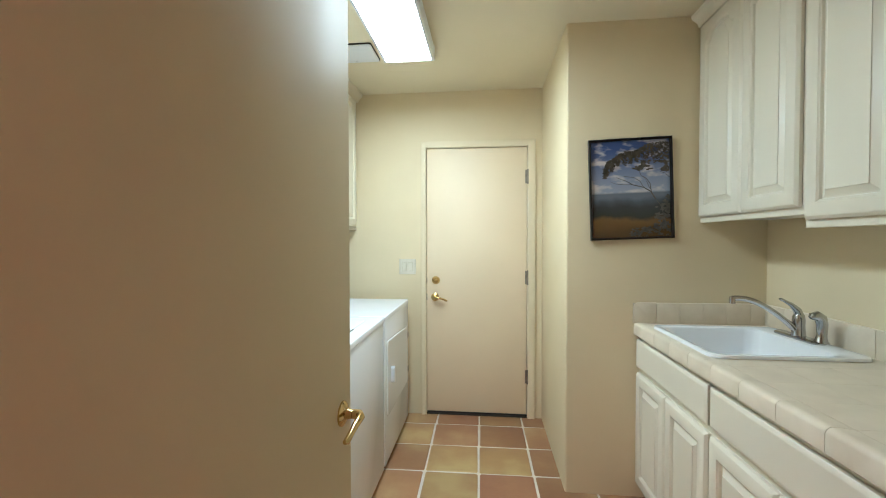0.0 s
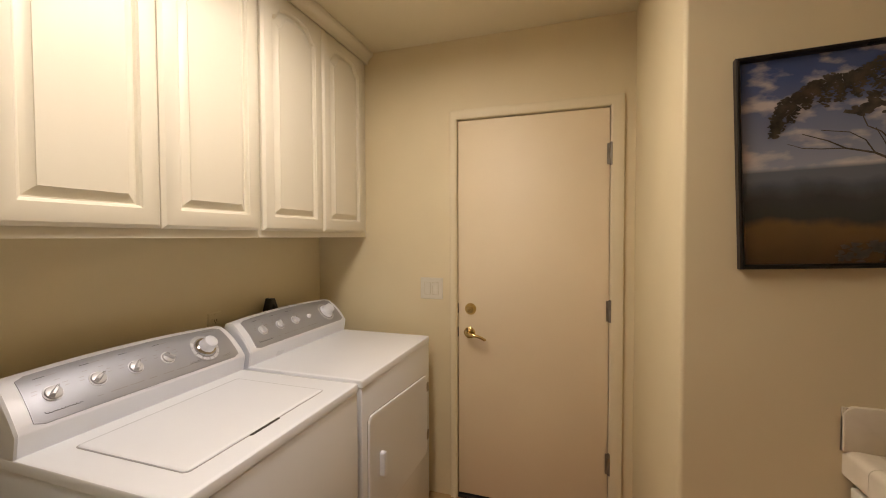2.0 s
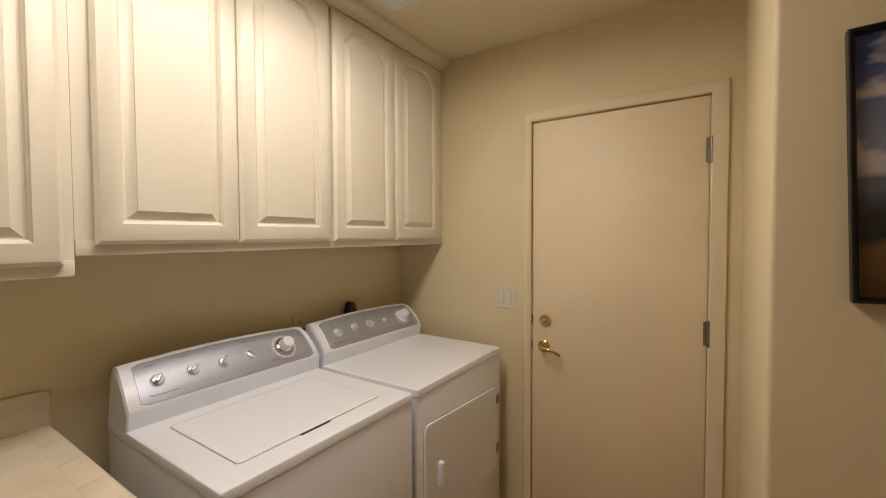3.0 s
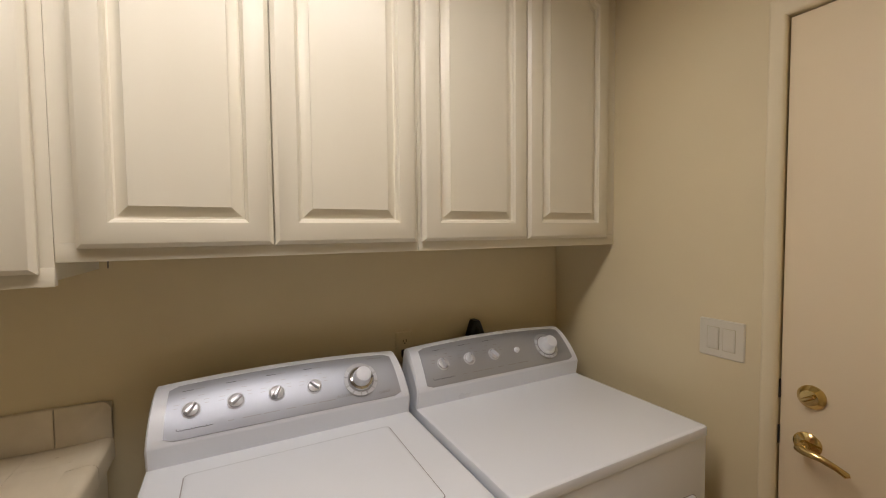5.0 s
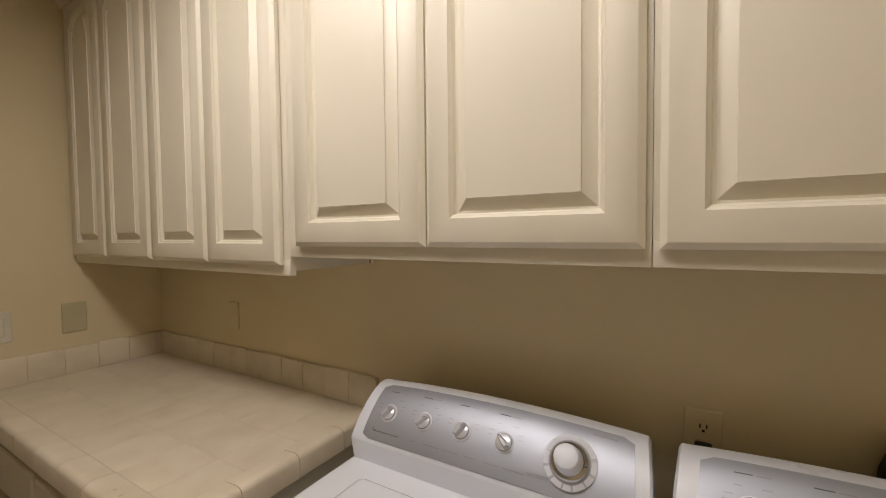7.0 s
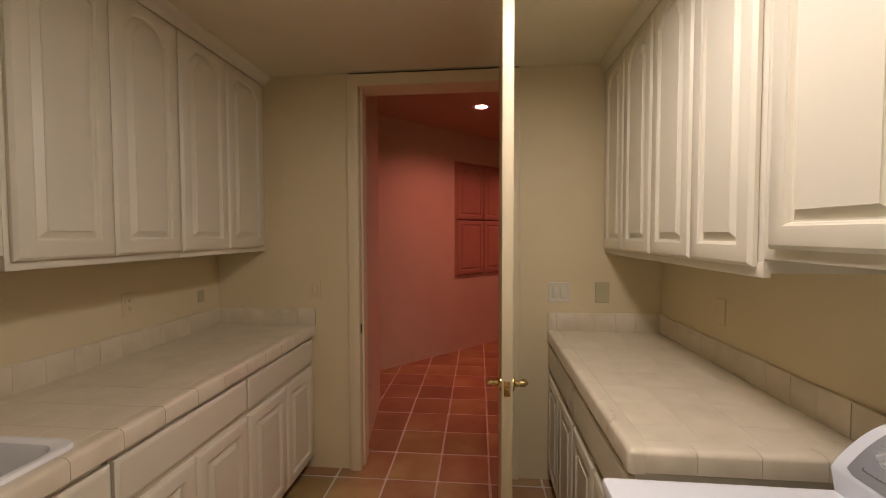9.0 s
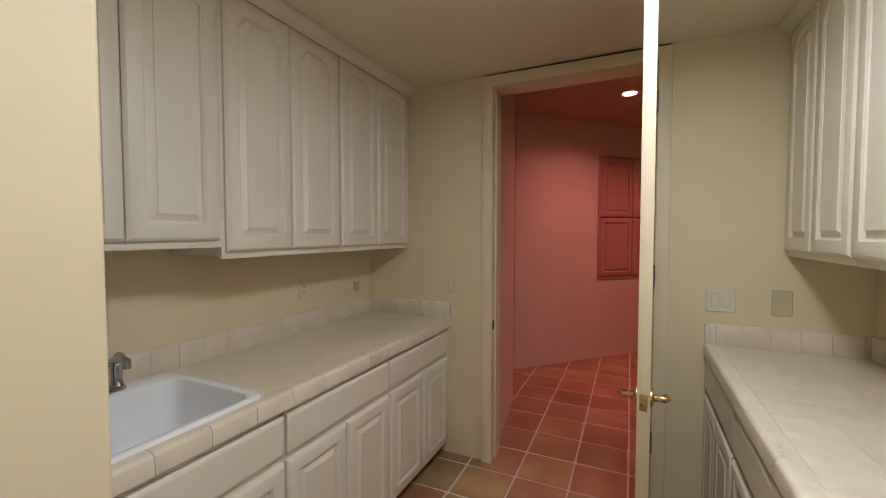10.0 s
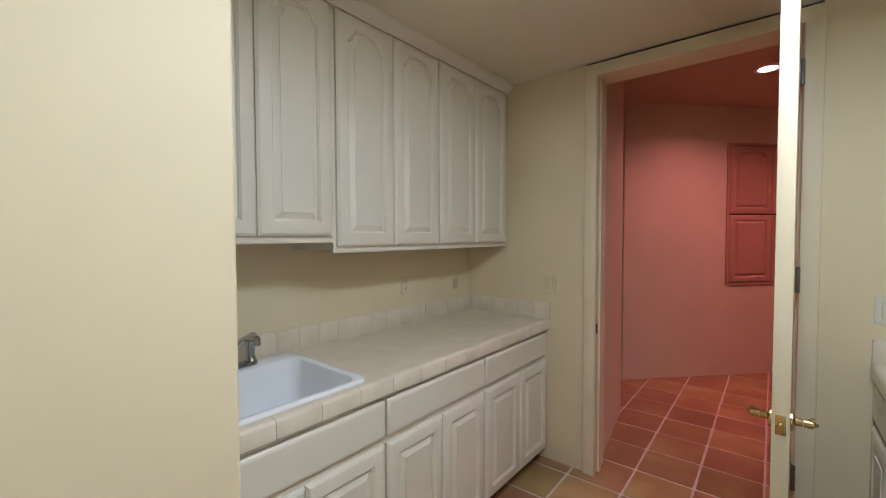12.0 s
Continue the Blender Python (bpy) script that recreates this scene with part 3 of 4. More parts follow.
def splash(label, start, run, length, normal, first=0.0, free=()):
    """One upright row of tiles along a wall, from start along run."""
    s = thing("backsplash", pose(*start), label, "backsplash")
    ang = math.degrees(math.atan2(run[1], run[0]))
    flip = 1 if (-run[1] * normal[0] + run[0] * normal[1]) > 0 else -1
    s.matrix_world = pose(*start, 0, 0, ang)
    part("grout_bed", one_box(0, length, *sorted((0.0, flip * 0.007)), 0.0, 0.104), CGROUT, s, "beige grout bed")
    pitch = 0.113
    prof = [(0.001, 0.0), (0.011, 0.0), (0.012, 0.002), (0.012, 0.098), (0.010, 0.105), (0.005, 0.108), (0.001, 0.108)]
    h = pitch / 2 - 0.0009
    me = mesh_of("tile", loft([[(x, flip * y, z) for y, z in prof] for x in (-h, h)]), STONE)
    cuts = [0.0] + ([first] if first else [])
    while cuts[-1] + pitch < length - 0.02:
        cuts.append(cuts[-1] + pitch)
    outline = [(0.0, 0.0), (0.0, 0.082)] + [(0.026 - 0.026 * math.cos(t), 0.082 + 0.026 * math.sin(t)) for t in [radians(15 * i) for i in range(1, 7)]] + [(1.0, 0.108), (1.0, 0.0)]
    for x, e in zip(cuts, cuts[1:] + [length]):
        if (x == 0.0 and "start" in free) or (e == length and "end" in free):
            w = e - x - 0.0009
            loops = [[(min(max(u, d), w - d), flip * y, min(max(v, d), 0.108 - d)) for u, v in outline] for y, d in ((0.001, 0.0), (0.009, 0.0), (0.0115, 0.001), (0.013, 0.004))]
            m = Matrix.Translation((x, 0, 0)) if x == 0.0 else Matrix.Translation((e, 0, 0)) @ Matrix.Diagonal((-1, 1, 1, 1))
            part("end_tile", loft(loops), STONE, s, "end tile with a rounded upper corner", m)
            continue
        part("tile", me, None, s, m=Matrix.Translation(((x + e) / 2, flip * random.uniform(-0.0008, 0.0008), random.uniform(-0.0015, 0.0015)))
             @ Matrix.Rotation(radians(random.uniform(-0.35, 0.35)), 4, "Y") @ Matrix.Rotation(radians(random.uniform(-0.2, 0.2)), 4, "Z") @ Matrix.Diagonal(((e - x) / pitch, 1, 1, 1)))
    return s


SL = "single row of beige stone wall tiles above the counter"
splash(SL, (XE, YS, ZT), (0, 1), YJ - YS, (-1, 0), 0.047)
splash(SL, (0.838, YJ, ZT), (1, 0), XE - 0.838 - 0.013, (0, -1), free=("start",))
splash(SL, (0.838, YS, ZT), (1, 0), XE - 0.838 - 0.013, (0, 1), free=("start",))
splash(SL, (XW, YS, ZT), (0, 1), 1.555 - YS, (1, 0), free=("end",))
splash(SL, (-0.601, YS, ZT), (-1, 0), XW * -1 - 0.601 - 0.013, (0, 1), 0.05, ("start",))

# ---- sink and faucet ----
sink = thing("sink", pose(0, 0, 0), "white porcelain drop-in utility sink set in the tiled counter", "sink")
R = 0.045
zs = ZT + 0.014
rows = [(0.0, 0.0, 0.0, ZT + 0.002), (0.001, 0.001, 0.001, zs - 0.005), (0.003, 0.003, 0.003, zs - 0.001), (0.008, 0.008, 0.008, zs), (0.024, 0.085, 0.024, zs - 0.0015),
        (0.031, 0.093, 0.031, zs - 0.006), (0.035, 0.098, 0.035, zs - 0.016), (0.039, 0.102, 0.039, ZT - 0.05), (0.047, 0.11, 0.047, ZT - 0.15), (0.055, 0.118, 0.055, ZT - 0.185),
        (0.07, 0.133, 0.07, ZT - 0.202), (0.095, 0.158, 0.095, ZT - 0.208)]
bm = loft([rounded(SX0 + a, SX1 - b, SY0 + c, SY1 - c, R + 0.3 * a, z, 8) for a, b, c, z in rows], cap=(False, True))
part("basin", bm, PORCELAIN, sink)
part("drain", turned([(0.042, 0), (0.042, 0.003), (0.03, 0.002), (0.028, -0.003), (0.006, -0.003)]), CHROME, sink, "chrome drain ring", pose(1.14, 1.91, ZT - 0.2065))

faucet = thing("faucet", pose(1.396, 1.96, zs), "chrome single-lever faucet with a long low spout and side sprayer", "faucet")
part("deck_plate", loft([rounded(-0.028, 0.028, -0.125, 0.125, 0.027, 0.0), rounded(-0.028, 0.028, -0.125, 0.125, 0.027, 0.006), rounded(-0.02, 0.02, -0.115, 0.115, 0.019, 0.012)]), CHROME, faucet, "oval chrome deck plate")
part("valve_body", turned([(0.026, 0.008), (0.024, 0.03), (0.022, 0.055), (0.023, 0.075), (0.021, 0.092), (0.014, 0.105), (0.004, 0.109)]), CHROME, faucet)
part("lever", tube_along([(0.004, 0, 0.09), (-0.006, 0, 0.118), (-0.03, 0.0, 0.142), (-0.058, 0.0, 0.158), (-0.072, 0, 0.165), (-0.078, 0, 0.166)], [0.018, 0.015, 0.009, 0.006, 0.0065, 0.003]), CHROME, faucet, "tapered chrome lever")
sp = [(-0.015, 0, 0.04)] + [(-0.015 - 0.25 * t, 0, 0.04 + 0.118 * math.sin(t * 1.75) + 0.01 * t) for t in [i / 12 for i in range(1, 13)]]
part("spout", tube_along(sp, [0.014, 0.0135] + [0.0115] * 11), CHROME, faucet, "long curved chrome spout")
tip = Vector(sp[-1])
part("aerator", turned([(0.012, -0.022), (0.0125, -0.004), (0.011, 0.006), (0.005, 0.009)]), CHROME, faucet, m=Matrix.Translation(tip))
spray = part("sprayer", tube_along([(0, 0, 0.0), (0, 0, 0.012), (0.002, 0, 0.03), (0.002, 0, 0.075), (-0.004, 0, 0.098), (-0.018, 0, 0.108), (-0.034, 0, 0.104), (-0.04, 0, 0.098)],
                                   [0.025, 0.020, 0.016, 0.019, 0.021, 0.020, 0.016, 0.009]), CHROME, faucet, "chrome side sprayer", pose(0.01, -0.105, 0.006))


# ---- washer and dryer ----
AX0, AX1, AZ = -1.16, -0.499, 0.907


def console_section(y, s, k0=0.0, k1=1.0, out=0.0, n=8, back=True):
    """The console's outline in x, z at a place s (0 to 1) of its length; the top is gently arched."""
    rise = 0.121 * (1 - 0.11 * (2 * s - 1) ** 2)
    lean = 0.010 * (1 - 2 * s)
    pts = []
    for i in range(n + 1):
        k = k0 + (k1 - k0) * i / n
        x = -1.004 - 0.108 * k ** 1.12 + out * 0.75
        z = AZ + 0.058 + rise * (0.5 * k + 0.5 * math.sin(k * math.pi / 2)) + out * 0.65
        pts.append((x, y + lean * (k ** 1.5), z))
    if back:
        ztop = AZ + 0.058 + rise
        y1 = y + lean
        return [(-1.156, y, AZ - 0.003), (-1.013, y, AZ - 0.003), (-1.004, y, AZ + 0.052)] + pts + [(-1.136, y1, ztop + 0.001), (-1.148, y1, ztop - 0.006), (-1.156, y1, ztop - 0.03)]
    return pts


def knob(name, parent, y, s, k, r, h, label, ridge=True, mat=None, turn=0):
    """A turning knob that stands square on the sloped console face."""
    a, b = Vector(console_section(y, s, k, k, 0.002, 1, False)[0]), Vector(console_section(y, s, k + 0.05, k + 0.05, 0.002, 1, False)[0])
    up = (b - a).normalized()
    nrm = Vector((up.z, 0, -up.x))
    m = Matrix.Translation(a) @ Matrix(((0, up.x, nrm.x), (1, up.y, nrm.y), (0, up.z, nrm.z))).to_4x4()
    kn = part(name, turned([(r, 0.0), (r * 1.02, h * 0.18), (r * 0.96, h * 0.36), (r * 0.78, h * 0.44), (r * 0.2, h * 0.46)] if ridge else [(r, 0), (r * 0.97, h * 0.25), (r * 0.72, h * 0.3), (r * 0.68, h * 0.9), (r * 0.6, h), (r * 0.1, h)], 28), mat or PLASTIC, parent, label, m)
    if ridge:
        part("ring", turned([(r * 1.2, 0.0), (r * 1.2, 0.0012), (r * 1.08, 0.0024), (r * 0.9, 0.0024)], 28), PALE, kn, "thin pale ring")
        grip = loft([[(sx * u, sy * v, z) for sx, sy, u, v in ((-1, -1, a, b), (1, -1, a, b), (1, -0.3, a * 1.1, b), (1, 1, a * 0.45, b), (-1, 1, a * 0.45, b), (-1, -0.3, a * 1.1, b))]
                     for a, b, z in ((r * 0.34, r * 0.92, h * 0.3), (r * 0.27, r * 0.88, h * 0.8), (r * 0.15, r * 0.76, h))])
        part("grip", grip, mat or PLASTIC, kn, "tapered pointer grip", Matrix.Rotation(radians(turn), 4, "Z"))
        part("pointer_line", one_box(-0.0008, 0.0008, r * 0.25, r * 0.74, h * 0.99, h * 1.03), DARKPRINT, kn, m=Matrix.Rotation(radians(turn), 4, "Z"))
    return kn, m


def appliance(name, label, y0, y1, knobs, dial, button=None, turns=(0, 0, 0, 0), skirt=PLASTIC, skirt_label="white dial skirt"):
    """Cabinet, work surface, control console with panel, knobs and dial."""
    a = thing(name, pose(0, 0, 0), label, name)
    part("body", one_box(AX0, AX1 - 0.036, y0 + 0.003, y1 - 0.003, 0.03, AZ - 0.031, 0.004), ENAMEL, a)
    part("seam", one_box(AX0 + 0.004, AX1 - 0.02, y0 + 0.006, y1 - 0.006, 0.034, AZ - 0.026), DARK, a, "dark seam between the panels")
    part("front_panel", one_box(AX1 - 0.0335, AX1 - 0.004, y0 + 0.003, y1 - 0.003, 0.03, AZ - 0.031, 0.005), ENAMEL, a, "glossy white enamel front panel")
    # base coloured near-black to stand for the shadow beneath the appliance
    part("plinth", one_box(AX0 + 0.05, AX1 - 0.05, y0 + 0.03, y1 - 0.03, 0.0, 0.031), DARK, a, "recessed base, near-black for the shadow under the machine")
    loops = [rounded(AX0, AX1, y0, y1, 0.012, z) for z in (AZ - 0.028, AZ - 0.006)]
    loops += [rounded(AX0 + d, AX1 - d, y0 + d, y1 - d, 0.012, z) for d, z in ((0.002, AZ - 0.002), (0.006, AZ), (0.014, AZ))]
    part("top", loft(loops), ENAMEL, a, "glossy white enamel top")
    c0, c1 = y0 + 0.006, y1 - 0.006
    secs = []
    for i in range(25):
        s = i / 24
        y = c0 + (c1 - c0) * s
        secs.append(console_section(y, s))
    e0 = [(x - 0.004 * (1 if x > -1.118 else -1), y - 0.005, AZ - 0.003 + (z - AZ) * 0.975) for x, y, z in secs[0]]
    e1 = [(x - 0.004 * (1 if x > -1.118 else -1), y + 0.005, AZ - 0.003 + (z - AZ) * 0.975) for x, y, z in secs[-1]]
    con = part("console", loft([e0] + secs + [e1]), PLASTIC, a, "white plastic control console")
    p0, p1 = c0 + 0.032, c1 - 0.024
    face = []
    for i in range(31):
        s = i / 30
        y = p0 + (p1 - p0) * s
        sc = (y - c0) / (c1 - c0)
        e = min(s, 1 - s) * (p1 - p0)
        q = 0.0 if e > 0.02 else 0.05 * (1 - math.sqrt(max(0.0, 1 - (1 - e / 0.02) ** 2)))
        f = console_section(y, sc, 0.035 + q, 0.955 - q * 1.5, 0.0022, 10, False)
        g = console_section(y, sc, 0.035 + q, 0.955 - q * 1.5, -0.002, 10, False)
        face.append(f + g[::-1])
    part("control_panel", loft(face), SILVER, con, "silver-grey metallic control panel")
    L = c1 - c0

    def bar(y, k, w, h, mat, name="printed_mark"):
        rows = [console_section(y + w * (i / 4 - 0.5), (y + w * (i / 4 - 0.5) - c0) / L, k - h / 2, k + h / 2, 0.0027, 2, False) for i in range(5)]
        part(name, loft(rows, closed=False, cap=(False, False)), mat, con)
    for y, turn in zip(knobs, turns):
        knob("knob", a, y, (y - c0) / L, 0.44, 0.0185, 0.022, "satin silver selector knob with a raised grip", True, KNOBS, turn)
        bar(y - 0.012, 0.80, 0.026, 0.014, DARKPRINT)
        bar(y + 0.016, 0.80, 0.022, 0.014, GREYPRINT)
        for dy, k, w in ((-0.034, 0.56, 0.014), (-0.036, 0.50, 0.012), (-0.02, 0.66, 0.012), (0.02, 0.66, 0.014), (0.034, 0.57, 0.013), (0.035, 0.51, 0.010)):
            bar(y + dy, k, w, 0.012, GREYPRINT)
    sd = (dial - c0) / L
    disc, m = knob("dial_plate", a, dial, sd, 0.43, 0.053, 0.002, "pale dial ring with printed cycles", False, SILVER2)
    for a0, a1 in ((-75, -48), (-44, -22), (-16, 12), (20, 44), (140, 162), (166, 196), (202, 226), (232, 258), (262, 280)):
        arc = [radians(a0 + (a1 - a0) * i / 6) for i in range(7)]
        rows = [[(q * math.cos(t), q * math.sin(t), z) for q, z in ((0.0405, 0.0021), (0.0405, 0.0026), (0.0515, 0.0026), (0.0515, 0.0021))] for t in arc]
        part("printed_mark", loft(rows), PALE, disc)
    # grey ring that paints the dial's shadow on the panel
    part("dial_shadow_ring", turned([(0.041, 0.0018), (0.041, 0.0034), (0.03, 0.0034)], 32), GREYPRINT, a, "thin grey ring painted as the shadow under the dial", m)
    part("dial_skirt", turned([(0.038, 0.003), (0.038, 0.006), (0.036, 0.010), (0.033, 0.012), (0.01, 0.016)], 32), skirt, a, skirt_label, m)
    part("dial", turned([(0.028, 0.011), (0.0275, 0.020), (0.0255, 0.032), (0.0245, 0.040), (0.0225, 0.0445), (0.018, 0.0465), (0.006, 0.0472)], 32), PLASTIC, a, "large rounded white cycle dial", m)
    part("pointer", one_box(-0.001, 0.001, 0.029, 0.037, 0.0105, 0.0175), DARKPRINT, a, "dark pointer line", m @ Matrix.Rotation(radians(-95), 4, "Z"))
    if button:
        knob("button", a, button, (button - c0) / L, 0.44, 0.011, 0.012, "round white start button", False)
    pts = []
    for i in range(91):
        q = i / 90
        y = p0 + 0.025 + 0.082 * q + 0.0016 * math.cos(q * 62)
        swing = 0.022 * math.sin(q * 62) * (0.6 + 0.4 * math.sin(q * 17)) + (0.05 * (1 - q / 0.1) if q < 0.1 else 0.0)
        pts.append(console_section(y, (y - c0) / L, 0.165 + swing * 0.6, 0.165 + swing * 0.6, 0.0028, 1, False)[0])
    part("script_mark", tube_along(pts, 0.0008, 5), DARKPRINT, con, "dark handwritten-style mark")
    for i, w in enumerate((0.016, 0.05, 0.045, 0.028, 0.04, 0.052)):
        bar(p0 + 0.15 + 0.05 * i, 0.165, w * 0.9, 0.012, GREYPRINT)
    bar(p1 - 0.055, 0.86, 0.05, 0.022, GREYPRINT)
    return a


washer = appliance("washer", "white top-load washing machine with a silver control console", 1.662, 2.358, (1.757, 1.862, 1.966, 2.070), 2.210, turns=(-40, -55, -35, 50), skirt=CHROME, skirt_label="bright chrome dial skirt")
LX0, LX1, LY0, LY1 = -0.948, -0.580, 1.749, 2.260
part("lid_gap", loft([rounded(LX0 - 0.003, LX1 + 0.003, LY0 - 0.003, LY1 + 0.003, 0.016, AZ - 0.004), rounded(LX0 - 0.003, LX1 + 0.003, LY0 - 0.003, LY1 + 0.003, 0.016, AZ + 0.0006)]), GREYPRINT, washer, "dark gap round the lid")
lid = part("lid", loft([rounded(LX0, LX1, LY0, LY1, 0.014, AZ - 0.004), rounded(LX0, LX1, LY0, LY1, 0.014, AZ + 0.002), rounded(LX0 + 0.004, LX1 - 0.004, LY0 + 0.004, LY1 - 0.004, 0.012, AZ + 0.0045), rounded(LX0 + 0.012, LX1 - 0.012, LY0 + 0.012, LY1 - 0.012, 0.012, AZ + 0.0045)]), ENAMEL, washer, "hinged white lid")
# flat dark patch gives the finger recess's shade; nothing is hollowed out
part("finger_recess_shade", loft([rounded(LX1 - 0.001, LX1 + 0.009, 1.93, 2.04, 0.005, AZ + z) for z in (-0.002, 0.0012)]), DARK, lid, "dark patch painted as the shaded finger recess at the lid's edge")



def lettering(text, size, mat, parent, m):
    cu = bpy.data.curves.new("lettering", "FONT")
    cu.body, cu.size, cu.align_x, cu.extrude = text, size, "CENTER", 0.0002
    tmp = bpy.data.objects.new("lettering_source", cu)
    me = bpy.data.meshes.new_from_object(tmp)
    bpy.data.objects.remove(tmp)
    me.materials.clear()
    me.materials.append(mat)
    return part("lettering", me, mat, parent, "small printed word", m)


c0, c1 = 1.662 + 0.006, 2.358 - 0.006
for word, y, k in (("delicate", 2.150, 0.17), ("casual", 2.275, 0.12)):
    a, b = Vector(console_section(y, (y - c0) / (c1 - c0), k, k, 0.0035, 1, False)[0]), Vector(console_section(y, (y - c0) / (c1 - c0), k + 0.05, k + 0.05, 0.0035, 1, False)[0])
    up = (b - a).normalized()
    nrm = Vector((up.z, 0, -up.x))
    lettering(word, 0.0145, GREYPRINT, washer, Matrix.Translation(a) @ Matrix(((0, up.x, nrm.x), (1, up.y, nrm.y), (0, up.z, nrm.z))).to_4x4())

dryer = appliance("dryer", "white front-load dryer with a silver control console", 2.382, 3.092, (2.496, 2.602, 2.708), 2.958, 2.813, (15, -8, 40))


def door_outline(x, d, r):
    """The loading door's outline at depth x, drawn in by d; its top edge falls towards the hinges."""
    out = []
    for y, z, _ in rounded(2.424 + d, 3.046 - d, 0.305 + d, 0.755 - d, r, 0):
        out.append((AX1 + x, y, z - 0.039 * (y - 2.424) / 0.622 * (z - 0.305) / 0.45))
    return out


bm = loft([door_outline(x, d, 0.03) for x, d in ((-0.006, 0.0), (-0.001, 0.0), (0.0025, 0.003), (0.0035, 0.008), (0.0035, 0.016))])
part("door_gap", loft([door_outline(x, -0.0025, 0.032) for x in (-0.006, -0.0034)]), GREYPRINT, dryer, "thin dark gap round the door")
ddoor = part("door", bm, ENAMEL, dryer, "white loading door")
part("handle", loft([[(AX1 + x, y, z) for y, z, _ in rounded(2.508 + d, 2.533 - d, 0.480 + d, 0.580 - d, 0.011 - d, 0)] for d, x in ((0, 0.003), (0, 0.020), (0.004, 0.025))]), PLASTIC, ddoor, "white pull handle")
for z in (0.40, 0.65):
    part("hinge", one_box(AX1 - 0.004, AX1 + 0.007, 3.032, 3.060, z - 0.022, z + 0.022, 0.003), STEEL, ddoor, "small steel door hinge")

# ---- wall plates ----


def plate(label, m, w, h, mat, rockers=0, sockets=0):
    p = thing("wall_plate", m, label, "switch" if rockers else ("outlet" if sockets else "wall plate"))
    part("cover_plate", loft([[(u, y, v) for u, v, _ in rounded(-w / 2 + d, w / 2 - d, -h / 2 + d, h / 2 - d, 0.005, 0)] for d, y in ((0, 0), (0, 0.003), (0.003, 0.006))]), mat, p)
    for i in range(rockers):
        u = (i - (rockers - 1) / 2) * 0.046
        # tan border colours in the shadow line round each rocker
        part("rocker_shadow", one_box(u - 0.018, u + 0.018, 0.004, 0.0066, -0.035, 0.035, 0.0005), TAN, p, "thin tan edge painted as the shadow line round the rocker")
        part("rocker", one_box(u - 0.0165, u + 0.0165, 0.004, 0.0085, -0.0335, 0.0335, 0.0015), mat, p)
    for i in range(sockets):
        v = (i - (sockets - 1) / 2) * 0.039
        s = part("socket", loft([[(u2, y, v + v2) for u2, v2, _ in rounded(-0.017, 0.017, -0.014, 0.014, 0.010, 0)] for y in (0.005, 0.008)]), mat, p)
        for du in (-0.006, 0.006):
            part("slot", one_box(du - 0.0014, du + 0.0014, 0.0078, 0.0085, v - 0.001, v + 0.008), DARK, s)
        part("slot", one_box(-0.0025, 0.0025, 0.0078, 0.0085, v - 0.009, v - 0.004), DARK, s)
    for v in (-h * 0.42, h * 0.42):
        part("screw", one_box(-0.003, 0.003, 0.0055, 0.0068, v - 0.003, v + 0.003, 0.001), mat, p)
    return p


plate("ivory double rocker switch on the cream wall", pose(-0.525, YN, 1.144, 0, 0, NORTH), 0.13, 0.118, PLATE, 2)
plate("ivory double rocker switch beside the doorway", pose(-0.667, YS, 1.145, 0, 0, SOUTH), 0.126, 0.118, PLATE, 2)
plate("blank tan wall plate above the counter", pose(-0.915, YS, 1.147, 0, 0, SOUTH), 0.082, 0.125, TAN)
plate("cream single rocker switch beside the doorway", pose(0.837, YS, 1.147, 0, 0, SOUTH), 0.072, 0.116, PAINTED, 1)
plate("cream painted outlet above the sink counter", pose(XE, 0.866, 1.157, 0, 0, EAST), 0.07, 0.114, PAINTED, 0, 2)
plate("small tan wall plate above the sink counter", pose(XE, 0.361, 1.119, 0, 0, EAST), 0.055, 0.07, TAN)
plate("cream painted blank plate above the west counter", pose(XW, 0.785, 1.152, 0, 0, WEST), 0.07, 0.114, PAINTED)
plate("cream outlet behind the washer and dryer", pose(XW, 2.437, 1.048, 0, 0, WEST), 0.07, 0.114, PAINTED, 0, 2)

plug = thing("power_plug", pose(XW + 0.008, 2.437, 1.026), "black plug and cord in the outlet behind the washer", "plug")
part("plug_body", one_box(0.0, 0.034, -0.016, 0.016, -0.016, 0.014, 0.005), BLACK, plug)
part("cord", tube_along([(0.028, 0, -0.004), (0.04, -0.004, -0.012), (0.045, -0.012, -0.05), (0.042, -0.02, -0.12), (0.04, -0.02, -0.3)], 0.0045, 8), BLACK, plug, "black power cord")
hose = thing("dryer_hose", pose(-1.205, 2.731, 0), "dark tapered rubber hose boot behind the dryer", "hose")
part("hose_boot", loft([rounded(-0.022, 0.022, a, b, 0.012, z) for a, b, z in ((-0.05, 0.05, 0.85), (-0.045, 0.042, 1.02), (-0.04, 0.034, 1.07), (-0.03, 0.022, 1.10), (-0.022, 0.012, 1.122), (-0.018, 0.006, 1.127))]), BLACK, hose)
part("hose_fold", tube_along([(0.02, 0.01, 0.9), (0.024, 0.006, 1.03), (0.02, -0.004, 1.09), (0.012, -0.012, 1.12)], [0.012, 0.011, 0.009, 0.005], 10), DARK, hose, "folded rubber edge")
nail = thing("nail", pose(-1.2, 1.57, 1.427), "small rusty nail under the wall cabinet", "nail")
part("shank", turned([(0.002, 0.014), (0.002, -0.03), (0.0005, -0.034)], 8), STEEL, nail)

